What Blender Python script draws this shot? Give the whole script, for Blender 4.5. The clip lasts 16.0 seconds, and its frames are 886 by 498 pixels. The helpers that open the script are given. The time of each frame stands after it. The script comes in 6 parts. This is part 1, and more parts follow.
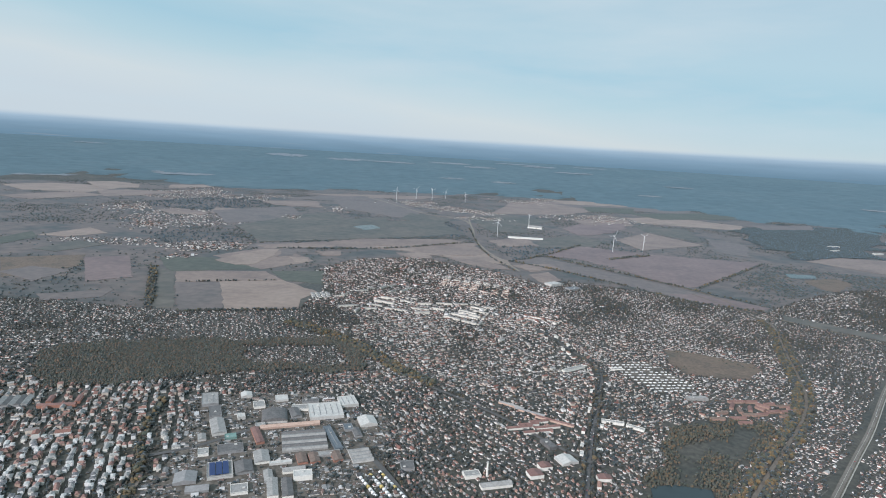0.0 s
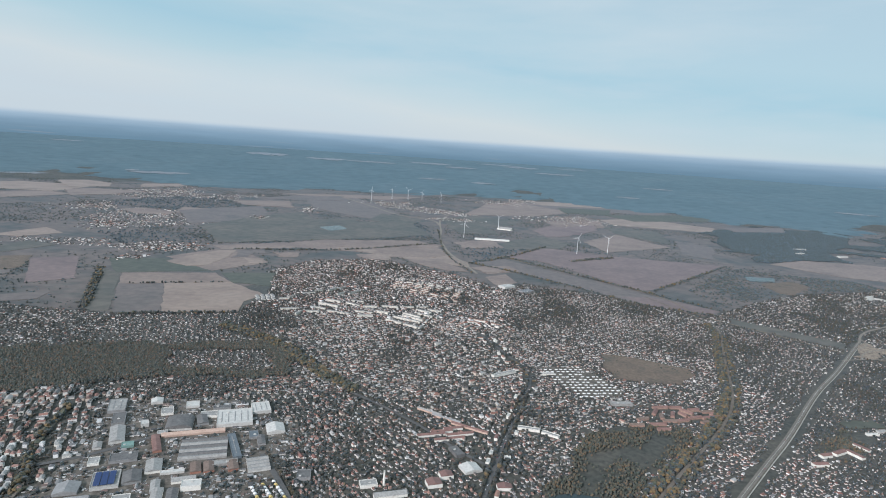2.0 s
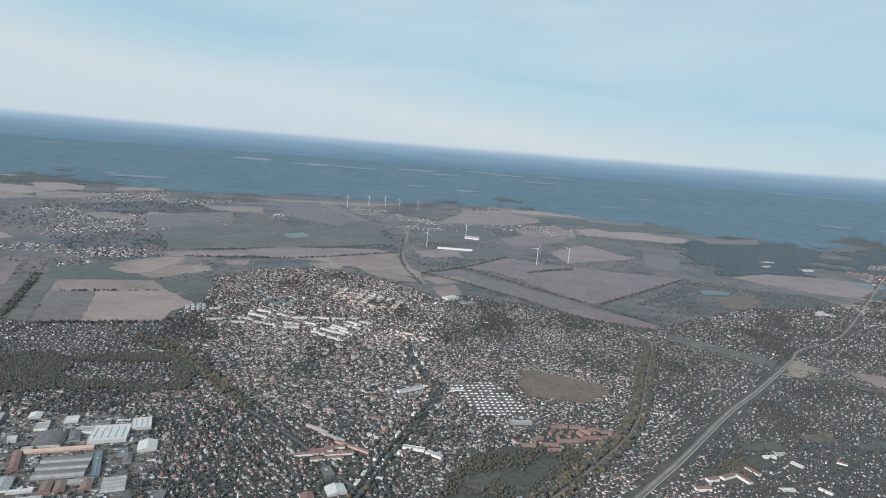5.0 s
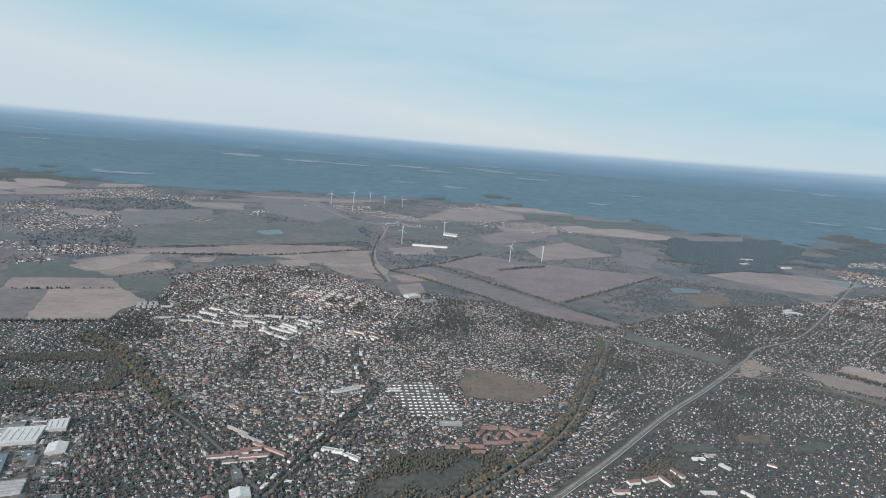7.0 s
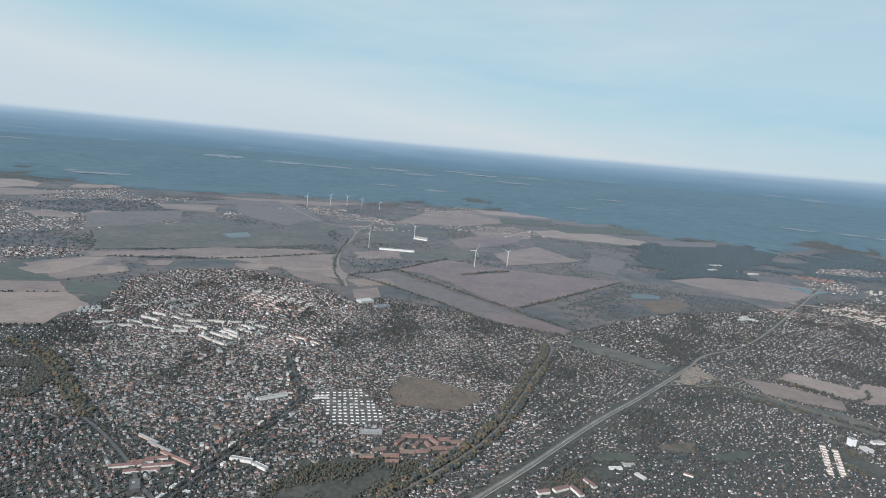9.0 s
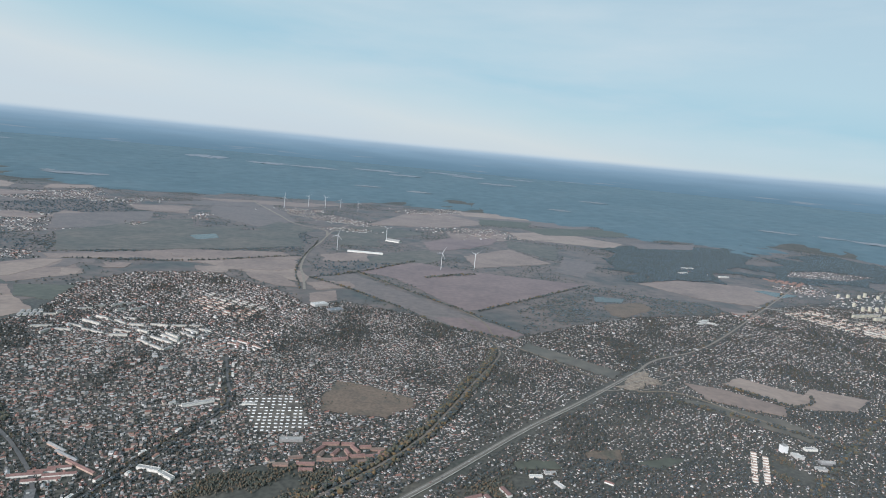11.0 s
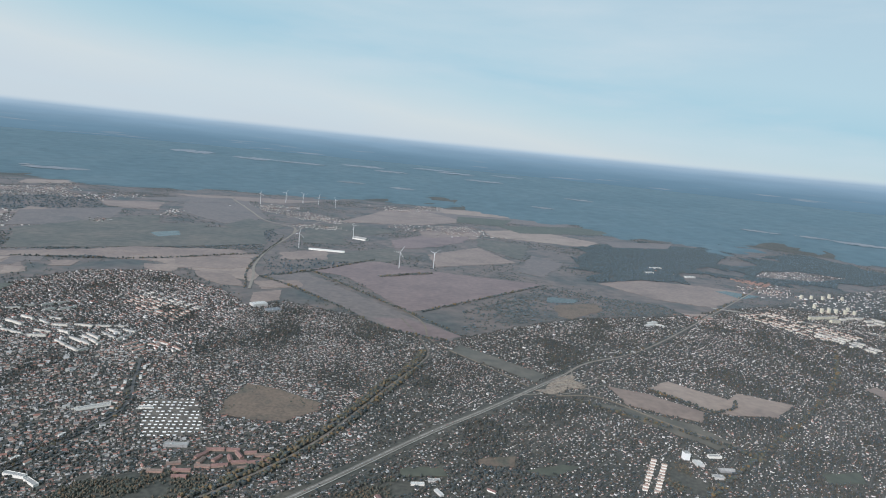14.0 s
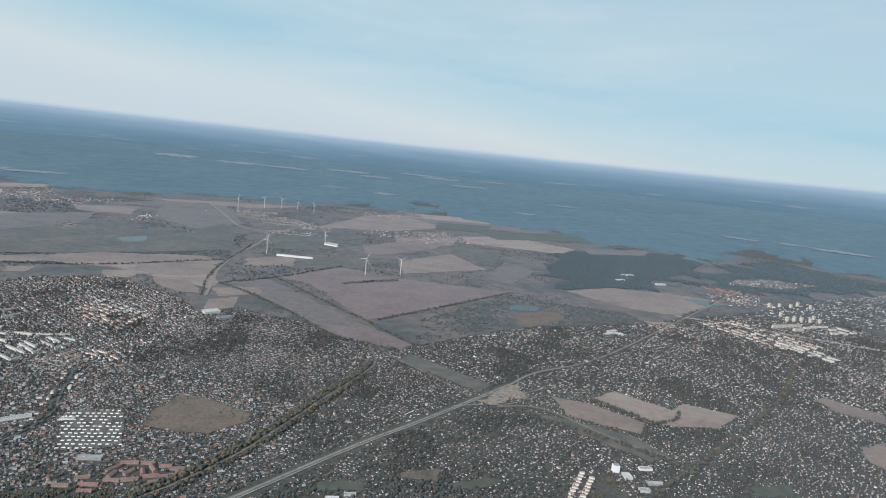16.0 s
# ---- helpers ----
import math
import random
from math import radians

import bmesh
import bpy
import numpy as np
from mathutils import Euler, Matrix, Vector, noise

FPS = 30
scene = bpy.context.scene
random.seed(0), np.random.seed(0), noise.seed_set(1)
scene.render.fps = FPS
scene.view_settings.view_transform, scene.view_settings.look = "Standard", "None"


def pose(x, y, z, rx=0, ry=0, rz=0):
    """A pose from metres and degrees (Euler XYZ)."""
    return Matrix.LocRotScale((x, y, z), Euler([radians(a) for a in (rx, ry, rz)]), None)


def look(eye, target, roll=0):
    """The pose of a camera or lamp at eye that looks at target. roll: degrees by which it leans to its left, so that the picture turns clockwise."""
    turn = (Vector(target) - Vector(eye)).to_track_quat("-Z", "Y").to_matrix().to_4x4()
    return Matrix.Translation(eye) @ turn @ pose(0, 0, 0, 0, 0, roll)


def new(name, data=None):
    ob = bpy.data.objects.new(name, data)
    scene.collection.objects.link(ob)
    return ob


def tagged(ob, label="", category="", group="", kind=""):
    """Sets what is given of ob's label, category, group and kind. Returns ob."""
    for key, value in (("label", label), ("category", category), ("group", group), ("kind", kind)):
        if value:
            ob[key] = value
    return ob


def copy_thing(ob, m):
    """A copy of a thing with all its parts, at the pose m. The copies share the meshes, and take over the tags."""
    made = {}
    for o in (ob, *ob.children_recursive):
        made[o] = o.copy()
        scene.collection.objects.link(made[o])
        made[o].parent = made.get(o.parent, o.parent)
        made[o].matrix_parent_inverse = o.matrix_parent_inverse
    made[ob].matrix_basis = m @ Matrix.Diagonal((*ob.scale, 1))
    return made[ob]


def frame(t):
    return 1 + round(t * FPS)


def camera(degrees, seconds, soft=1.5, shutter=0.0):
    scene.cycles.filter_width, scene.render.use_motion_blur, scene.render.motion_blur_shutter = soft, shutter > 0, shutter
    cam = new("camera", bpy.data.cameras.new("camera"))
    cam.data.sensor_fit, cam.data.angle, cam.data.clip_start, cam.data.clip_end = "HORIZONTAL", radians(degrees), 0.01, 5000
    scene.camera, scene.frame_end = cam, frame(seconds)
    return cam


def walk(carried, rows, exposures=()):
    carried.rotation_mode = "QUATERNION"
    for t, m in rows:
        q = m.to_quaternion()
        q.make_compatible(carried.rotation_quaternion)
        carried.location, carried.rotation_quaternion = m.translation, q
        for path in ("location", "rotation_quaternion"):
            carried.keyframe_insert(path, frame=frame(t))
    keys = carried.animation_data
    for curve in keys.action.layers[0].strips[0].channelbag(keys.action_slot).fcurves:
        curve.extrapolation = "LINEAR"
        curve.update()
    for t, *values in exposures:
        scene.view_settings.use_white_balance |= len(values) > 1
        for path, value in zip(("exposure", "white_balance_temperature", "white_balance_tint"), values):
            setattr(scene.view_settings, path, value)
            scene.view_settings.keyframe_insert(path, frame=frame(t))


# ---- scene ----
cam = camera(73.0, 16.0, soft=1.05)
PATH = [
    (0, (-214.35, -30.558, 189.954), (-214.432, -28.587, 189.63), 3.4),
    (0.5, (-200.908, -28.582, 191.31), (-200.978, -26.609, 190.984), 3.4),
    (1, (-187.09, -25.996, 192.615), (-187.148, -24.023, 192.292), 3.5),
    (1.5, (-173.52, -23.673, 193.998), (-173.569, -21.7, 193.674), 3.7),
    (2, (-160.739, -21.524, 195.246), (-160.787, -19.551, 194.924), 3.8),
    (2.5, (-147.788, -19.295, 197.275), (-147.832, -17.322, 196.952), 4.0),
    (3, (-134.138, -17.534, 199.766), (-134.172, -15.559, 199.449), 4.3),
    (3.5, (-120.864, -16.072, 201.087), (-120.894, -14.095, 200.782), 4.4),
    (4, (-108.096, -14.757, 203.677), (-108.13, -12.78, 203.376), 4.5),
    (6.5, (-41.023, -4.199, 209.713), (-41.067, -2.224, 209.405), 4.5),
    (7, (-26.609, -2.068, 212.119), (-26.647, -0.094, 211.805), 4.6),
    (7.5, (-13.217, -0.988, 214.491), (-13.246, 0.987, 214.175), 4.8),
    (8, (1.122, -0.154, 217.024), (1.095, 1.821, 216.71), 5.0),
    (8.5, (14.251, 0.924, 218.338), (14.233, 2.901, 218.032), 5.1),
    (9, (28.191, 2.42, 219.757), (28.181, 4.396, 219.454), 5.1),
    (11.5, (97.073, 10.538, 228.894), (97.09, 12.516, 228.6), 5.5),
    (12, (111.889, 10.998, 231.23), (111.908, 12.976, 230.941), 5.6),
    (12.5, (126.095, 12.492, 234.366), (126.11, 14.47, 234.072), 5.6),
    (13, (139.706, 13.425, 236.227), (139.717, 15.403, 235.93), 5.7),
    (13.5, (154.428, 15.559, 238.816), (154.439, 17.536, 238.511), 5.5),
    (14, (169.028, 17.089, 241.346), (169.04, 19.064, 241.033), 5.7),
    (14.5, (183.262, 19.1, 244.184), (183.277, 21.075, 243.867), 5.7),
    (15, (197.204, 20.703, 245.657), (197.219, 22.678, 245.341), 5.8),
    (15.5, (211.168, 21.88, 248.257), (211.193, 23.856, 247.95), 6.0),
    (16, (225.122, 22.608, 250.866), (225.152, 24.586, 250.57), 6.0),
]
walk(cam, [(t, look(eye, target, roll)) for t, eye, target, roll in PATH],
     exposures=((0, 0.035, 6100, 13.0), (16, 0.035, 6100, 13.0)))

# ---- light: a hazy autumn day, low sun behind the camera ----
# The model stands at about one to four, so that the plain still fits the reach of the lens.
SUN_AZ, SUN_EL = radians(216), radians(28)
sun = new("sun", bpy.data.lights.new("sun", "SUN"))
sun.data.energy, sun.data.angle, sun.data.color = 3.75, radians(0.8), (1.0, 0.93, 0.895)
sun.matrix_world = look((0, 0, 0), (-math.sin(SUN_AZ) * math.cos(SUN_EL), -math.cos(SUN_AZ) * math.cos(SUN_EL), -math.sin(SUN_EL)))


def build_world():
    w = bpy.data.worlds.new("hazy_sky")
    scene.world = w
    w.use_nodes = True
    nt = w.node_tree
    nt.nodes.clear()
    N, L = nt.nodes.new, nt.links.new
    co = N("ShaderNodeTexCoord")
    sep = N("ShaderNodeSeparateXYZ")
    L(co.outputs["Generated"], sep.inputs[0])
    # clear sky
    sky = N("ShaderNodeTexSky")
    sky.sky_type, sky.sun_disc = "NISHITA", False
    sky.sun_elevation, sky.sun_rotation = SUN_EL, SUN_AZ
    sky.dust_density, sky.ozone_density = 2.0, 2.0
    dim = N("ShaderNodeVectorMath")
    dim.operation = "SCALE"
    dim.inputs[3].default_value = 0.10
    L(sky.outputs[0], dim.inputs[0])
    # colour of the high haze by height over the horizon, in a slanting sweep
    tilt = N("ShaderNodeMath")
    tilt.operation = "MULTIPLY_ADD"
    tilt.inputs[1].default_value = 0.10
    L(sep.outputs[0], tilt.inputs[0])
    L(sep.outputs[2], tilt.inputs[2])
    wv = N("ShaderNodeTexNoise")
    wv.inputs["Scale"].default_value, wv.inputs["Detail"].default_value = 2.2, 4
    L(co.outputs["Generated"], wv.inputs[0])
    sway = N("ShaderNodeMath")
    sway.operation = "MULTIPLY_ADD"
    sway.inputs[1].default_value = 0.06
    L(wv.outputs[0], sway.inputs[0])
    L(tilt.outputs[0], sway.inputs[2])
    ramp = N("ShaderNodeValToRGB")
    hi = N("ShaderNodeMapRange")
    hi.inputs[1].default_value, hi.inputs[2].default_value = 0.03, 0.33
    L(sway.outputs[0], hi.inputs[0])
    L(hi.outputs[0], ramp.inputs[0])
    stops = [(0.0, (0.62, 0.70, 0.72)), (0.15, (0.665, 0.73, 0.715)), (0.32, (0.50, 0.67, 0.70)), (0.45, (0.41, 0.62, 0.685)), (0.62, (0.48, 0.65, 0.69)), (1.0, (0.475, 0.625, 0.67))]
    while len(ramp.color_ramp.elements) < len(stops):
        ramp.color_ramp.elements.new(0.5)
    for e, (p, c) in zip(ramp.color_ramp.elements, stops):
        e.position, e.color = p, (*c, 1)
    # thin streaks of cloud, stretched along the horizon
    mp = N("ShaderNodeMapping")
    mp.inputs["Scale"].default_value = (1.3, 1.3, 7.0)
    mp.inputs["Rotation"].default_value = (0, radians(3), 0)
    L(co.outputs["Generated"], mp.inputs[0])
    nz = N("ShaderNodeTexNoise")
    nz.inputs["Scale"].default_value, nz.inputs["Detail"].default_value, nz.inputs["Roughness"].default_value = 1.6, 6, 0.55
    L(mp.outputs[0], nz.inputs[0])
    cr = N("ShaderNodeMapRange")
    cr.inputs[1].default_value, cr.inputs[2].default_value, cr.inputs[3].default_value, cr.inputs[4].default_value = 0.44, 0.70, 0.0, 0.75
    L(nz.outputs[0], cr.inputs[0])
    haze_veil = N("ShaderNodeMix")
    haze_veil.data_type = "RGBA"
    haze_veil.inputs[0].default_value = 0.9
    L(dim.outputs[0], haze_veil.inputs[6])
    L(ramp.outputs[0], haze_veil.inputs[7])
    cloud = N("ShaderNodeMix")
    cloud.data_type = "RGBA"
    cloud.inputs[7].default_value = (0.58, 0.68, 0.70, 1)
    L(cr.outputs[0], cloud.inputs[0])
    L(haze_veil.outputs[2], cloud.inputs[6])
    # the far land behind the plain, painted here with haze paling to the horizon
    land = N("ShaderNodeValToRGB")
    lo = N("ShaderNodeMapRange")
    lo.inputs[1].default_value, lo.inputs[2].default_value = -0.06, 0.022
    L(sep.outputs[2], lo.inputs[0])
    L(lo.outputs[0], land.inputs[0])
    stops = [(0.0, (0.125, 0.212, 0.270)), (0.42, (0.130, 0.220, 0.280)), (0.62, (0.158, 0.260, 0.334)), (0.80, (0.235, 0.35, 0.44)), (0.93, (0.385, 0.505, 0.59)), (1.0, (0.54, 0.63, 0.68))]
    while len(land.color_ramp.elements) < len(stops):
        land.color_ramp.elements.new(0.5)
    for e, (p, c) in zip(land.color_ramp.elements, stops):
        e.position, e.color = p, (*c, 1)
    m2 = N("ShaderNodeMapping")
    m2.inputs["Scale"].default_value = (7, 7, 90)
    L(co.outputs["Generated"], m2.inputs[0])
    n2 = N("ShaderNodeTexNoise")
    n2.inputs["Scale"].default_value, n2.inputs["Detail"].default_value, n2.inputs["Roughness"].default_value = 1.0, 6, 0.62
    L(m2.outputs[0], n2.inputs[0])
    r2 = N("ShaderNodeMapRange")
    r2.inputs[1].default_value, r2.inputs[2].default_value, r2.inputs[3].default_value, r2.inputs[4].default_value = 0.3, 0.7, 0.93, 1.07
    L(n2.outputs[0], r2.inputs[0])
    lm = N("ShaderNodeVectorMath")
    lm.operation = "SCALE"
    L(land.outputs[0], lm.inputs[0])
    L(r2.outputs[0], lm.inputs[3])
    # pale clearings far off, seen almost edge on
    m3 = N("ShaderNodeMapping")
    m3.inputs["Scale"].default_value = (11, 11, 330)
    L(co.outputs["Generated"], m3.inputs[0])
    n3 = N("ShaderNodeTexNoise")
    n3.inputs["Scale"].default_value, n3.inputs["Detail"].default_value = 1.0, 3
    L(m3.outputs[0], n3.inputs[0])
    r3 = N("ShaderNodeMapRange")
    r3.inputs[1].default_value, r3.inputs[2].default_value, r3.inputs[4].default_value = 0.61, 0.70, 0.75
    L(n3.outputs[0], r3.inputs[0])
    low = N("ShaderNodeMapRange")
    low.inputs[1].default_value, low.inputs[2].default_value, low.inputs[3].default_value, low.inputs[4].default_value = -0.012, 0.0, 1.0, 0.0
    L(sep.outputs[2], low.inputs[0])
    mul = N("ShaderNodeMath")
    mul.operation = "MULTIPLY"
    L(r3.outputs[0], mul.inputs[0])
    L(low.outputs[0], mul.inputs[1])
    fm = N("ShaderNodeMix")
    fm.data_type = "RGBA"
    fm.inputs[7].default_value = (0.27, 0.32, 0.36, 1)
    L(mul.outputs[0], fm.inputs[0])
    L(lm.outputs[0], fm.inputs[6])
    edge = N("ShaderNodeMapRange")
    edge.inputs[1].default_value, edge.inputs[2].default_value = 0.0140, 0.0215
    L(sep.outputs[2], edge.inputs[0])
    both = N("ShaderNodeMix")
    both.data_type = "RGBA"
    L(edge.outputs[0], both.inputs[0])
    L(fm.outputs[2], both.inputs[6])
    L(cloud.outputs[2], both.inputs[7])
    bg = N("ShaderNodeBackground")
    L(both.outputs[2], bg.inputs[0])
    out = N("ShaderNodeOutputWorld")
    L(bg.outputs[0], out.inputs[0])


build_world()

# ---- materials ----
# bluish sheen on most surfaces, imitating haze that thickens at grazing view
HAZE_VEIL = 0.025


def mat(name, cols, scale=0.2, rough=0.85, by="noise", detail=5.0, bump=0.0, haze_veil=None, fine=None, metal=0.0, spec=0.3, contrast=(0.3, 0.7), up=False, tint=(0.42, 0.66, 0.95)):
    """A surface whose colour runs through cols by noise, by island or by object, with a finer grain on top. A bluish
    sheen imitates aerial haze.
    """
    m = bpy.data.materials.new(name)
    m.use_nodes = True
    nt = m.node_tree
    b = nt.nodes["Principled BSDF"]
    N, L = nt.nodes.new, nt.links.new
    ramp = N("ShaderNodeValToRGB")
    if by == "noise":
        geo = N("ShaderNodeNewGeometry")
        nz = N("ShaderNodeTexNoise")
        nz.inputs["Scale"].default_value, nz.inputs["Detail"].default_value, nz.inputs["Roughness"].default_value = scale, detail, 0.6
        L(geo.outputs["Position"], nz.inputs["Vector"])
        mr = N("ShaderNodeMapRange")
        mr.inputs[1].default_value, mr.inputs[2].default_value = contrast
        L(nz.outputs[0], mr.inputs[0])
        L(mr.outputs[0], ramp.inputs[0])
    elif by == "island":
        geo = N("ShaderNodeNewGeometry")
        L(geo.outputs["Random Per Island"], ramp.inputs[0])
    else:
        ob = N("ShaderNodeObjectInfo")
        L(ob.outputs["Random"], ramp.inputs[0])
    if by != "noise":
        ramp.color_ramp.interpolation = "CONSTANT" if len(cols) > 3 else "LINEAR"
    n = len(cols)
    while len(ramp.color_ramp.elements) < n:
        ramp.color_ramp.elements.new(0.5)
    step = n if ramp.color_ramp.interpolation == "CONSTANT" else max(1, n - 1)
    for i, (e, c) in enumerate(zip(ramp.color_ramp.elements, cols)):
        e.position, e.color = i / step, (*c, 1)
    col = ramp.outputs[0]
    if fine:
        g2 = N("ShaderNodeNewGeometry")
        n2 = N("ShaderNodeTexNoise")
        n2.inputs["Scale"].default_value, n2.inputs["Detail"].default_value = fine[0], 3
        L(g2.outputs["Position"], n2.inputs["Vector"])
        r2 = N("ShaderNodeMapRange")
        r2.inputs[1].default_value, r2.inputs[2].default_value, r2.inputs[3].default_value, r2.inputs[4].default_value = 0.3, 0.7, 1 - fine[1], 1 + fine[1]
        L(n2.outputs[0], r2.inputs[0])
        sc = N("ShaderNodeVectorMath")
        sc.operation = "SCALE"
        L(col, sc.inputs[0])
        L(r2.outputs[0], sc.inputs[3])
        col = sc.outputs[0]
        if bump:
            bp = N("ShaderNodeBump")
            bp.inputs["Strength"].default_value, bp.inputs["Distance"].default_value = bump, 0.3
            L(n2.outputs[0], bp.inputs["Height"])
            L(bp.outputs[0], b.inputs["Normal"])
    L(col, b.inputs["Base Color"])
    # normal fixed upright, so the haze sheen stays near grazing on slopes
    if up:
        nv = N("ShaderNodeCombineXYZ")
        nv.inputs[2].default_value = 1.0
        L(nv.outputs[0], b.inputs["Normal"])
    b.inputs["Roughness"].default_value = rough
    b.inputs["Metallic"].default_value = metal
    b.inputs["Specular IOR Level"].default_value = spec
    v = HAZE_VEIL if haze_veil is None else haze_veil
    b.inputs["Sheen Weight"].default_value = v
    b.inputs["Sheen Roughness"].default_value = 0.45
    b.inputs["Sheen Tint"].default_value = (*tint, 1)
    return m


# ground and fields: raised blue sheen imitates haze over distant land
M_GROUND = mat("garden_ground", [(0.050, 0.052, 0.041), (0.074, 0.069, 0.054), (0.102, 0.09, 0.07)], 0.014, fine=(0.25, 0.35), detail=8, haze_veil=0.1)
M_TAN = mat("stubble_tan", [(0.165, 0.117, 0.09), (0.215, 0.155, 0.118), (0.245, 0.18, 0.138)], 0.014, fine=(0.12, 0.14), haze_veil=0.145)
M_TANP = mat("stubble_pale", [(0.20, 0.147, 0.115), (0.262, 0.196, 0.152), (0.29, 0.222, 0.174)], 0.014, fine=(0.12, 0.12), haze_veil=0.13)
M_BROWN = mat("ploughed_brown", [(0.132, 0.088, 0.074), (0.178, 0.122, 0.102), (0.205, 0.143, 0.12)], 0.010, fine=(0.1, 0.15), haze_veil=0.145)
M_OLIVE = mat("meadow_olive", [(0.078, 0.076, 0.058), (0.103, 0.092, 0.069), (0.136, 0.114, 0.086)], 0.010, fine=(0.06, 0.22), haze_veil=0.115)
M_GREEN = mat("field_green", [(0.074, 0.078, 0.056), (0.10, 0.098, 0.07)], 0.015, fine=(0.1, 0.2), haze_veil=0.10)
M_GREY = mat("fallow_grey", [(0.118, 0.092, 0.075), (0.152, 0.117, 0.094), (0.10, 0.084, 0.066)], 0.012, fine=(0.1, 0.18), haze_veil=0.145)
M_DRY = mat("dry_meadow", [(0.085, 0.082, 0.062), (0.135, 0.104, 0.078), (0.165, 0.122, 0.09), (0.10, 0.09, 0.066)], 0.035, fine=(0.35, 0.22), haze_veil=0.06)
M_ASPH = mat("asphalt", [(0.09, 0.09, 0.09), (0.13, 0.125, 0.12)], 0.1, fine=(1.0, 0.1))
M_VERGE = mat("road_verge", [(0.086, 0.08, 0.064), (0.13, 0.115, 0.092), (0.076, 0.074, 0.058)], 0.06, fine=(0.6, 0.25))
M_CONC = mat("concrete_road", [(0.30, 0.29, 0.26), (0.40, 0.38, 0.34)], 0.08, fine=(0.7, 0.12))
M_SAND = mat("bare_sand", [(0.16, 0.127, 0.10), (0.28, 0.228, 0.18), (0.11, 0.09, 0.073)], 0.14, fine=(0.5, 0.35))
M_DIRT = mat("track_dirt", [(0.15, 0.125, 0.095), (0.21, 0.175, 0.135)], 0.1, fine=(0.5, 0.12))
M_BALLAST = mat("ballast", [(0.13, 0.11, 0.09), (0.19, 0.165, 0.14)], 0.1, fine=(0.8, 0.12))
M_YARD = mat("yard_concrete", [(0.07, 0.061, 0.051), (0.125, 0.11, 0.093), (0.19, 0.17, 0.146)], 0.11, fine=(0.5, 0.3))
M_WATER = mat("still_water", [(0.03, 0.045, 0.05), (0.04, 0.06, 0.065)], 0.05, rough=0.2, spec=0.25, haze_veil=0.0)
# foliage: blue sheen stands in for the haze in front of the trees
M_LEAF = mat("foliage", [(0.047, 0.051, 0.043), (0.054, 0.057, 0.046), (0.067, 0.065, 0.052), (0.047, 0.052, 0.045), (0.082, 0.071, 0.054), (0.055, 0.058, 0.048), (0.094, 0.073, 0.053), (0.050, 0.055, 0.047)], by="island", fine=(1.2, 0.35), haze_veil=0.36)
# bluish base and strong sheen colour the farther woods as haze would
M_HAZY_WOOD = mat("hazy_wood_foliage", [(0.055, 0.074, 0.078), (0.064, 0.082, 0.084), (0.059, 0.077, 0.08), (0.07, 0.086, 0.086)], by="island", fine=(0.3, 0.2), haze_veil=0.62)
M_AUT = mat("autumn_foliage", [(0.105, 0.088, 0.055), (0.13, 0.098, 0.055), (0.076, 0.079, 0.054), (0.15, 0.104, 0.054), (0.088, 0.084, 0.056), (0.165, 0.114, 0.055), (0.066, 0.073, 0.054)], by="island", fine=(1.2, 0.35), haze_veil=0.18)
M_WOOD = mat("wood_foliage", [(0.080, 0.082, 0.060), (0.108, 0.089, 0.06), (0.062, 0.070, 0.054), (0.128, 0.094, 0.058), (0.086, 0.084, 0.062), (0.067, 0.075, 0.058), (0.138, 0.096, 0.058), (0.09, 0.086, 0.062)], by="island", fine=(1.2, 0.3), haze_veil=0.22)
M_BROAD = mat("broadleaf_wood", [(0.076, 0.080, 0.062), (0.09, 0.085, 0.064), (0.070, 0.077, 0.061), (0.126, 0.092, 0.064), (0.082, 0.082, 0.063), (0.073, 0.079, 0.062), (0.148, 0.10, 0.065), (0.066, 0.073, 0.06)], by="island", fine=(0.4, 0.35), haze_veil=0.36)
# blue-green base, sheen and upright normal put distance haze into the colour
M_FAR_HAZE = mat("far_woods", [(0.040, 0.066, 0.070), (0.049, 0.077, 0.080), (0.062, 0.087, 0.088)], 0.0035, fine=(0.02, 0.22), detail=9, haze_veil=0.235, contrast=(0.36, 0.68), up=True, tint=(0.42, 0.68, 0.90))
M_WALL = mat("render_walls", [(0.74, 0.72, 0.69), (0.52, 0.50, 0.47), (0.82, 0.81, 0.79), (0.62, 0.53, 0.47), (0.40, 0.38, 0.36), (0.72, 0.70, 0.65), (0.78, 0.76, 0.73)], by="island", fine=(1.5, 0.08), haze_veil=0.1)
M_VILLA = mat("villa_walls", [(0.62, 0.60, 0.56), (0.76, 0.75, 0.72), (0.50, 0.44, 0.38), (0.66, 0.63, 0.58), (0.54, 0.47, 0.40)], by="island", fine=(1.5, 0.08))
M_VROOF = mat("villa_roofs", [(0.24, 0.13, 0.105), (0.20, 0.19, 0.185), (0.125, 0.118, 0.115), (0.34, 0.33, 0.32), (0.28, 0.16, 0.13), (0.17, 0.115, 0.10)], by="island", fine=(1.5, 0.12))
M_ROOF = mat("roof_tiles", [(0.20, 0.105, 0.088), (0.075, 0.074, 0.076), (0.25, 0.135, 0.108), (0.10, 0.096, 0.098), (0.125, 0.088, 0.078), (0.20, 0.195, 0.195), (0.155, 0.105, 0.09), (0.065, 0.065, 0.07), (0.27, 0.155, 0.125), (0.38, 0.375, 0.37), (0.105, 0.095, 0.093), (0.095, 0.085, 0.082)], by="island", fine=(1.5, 0.12))
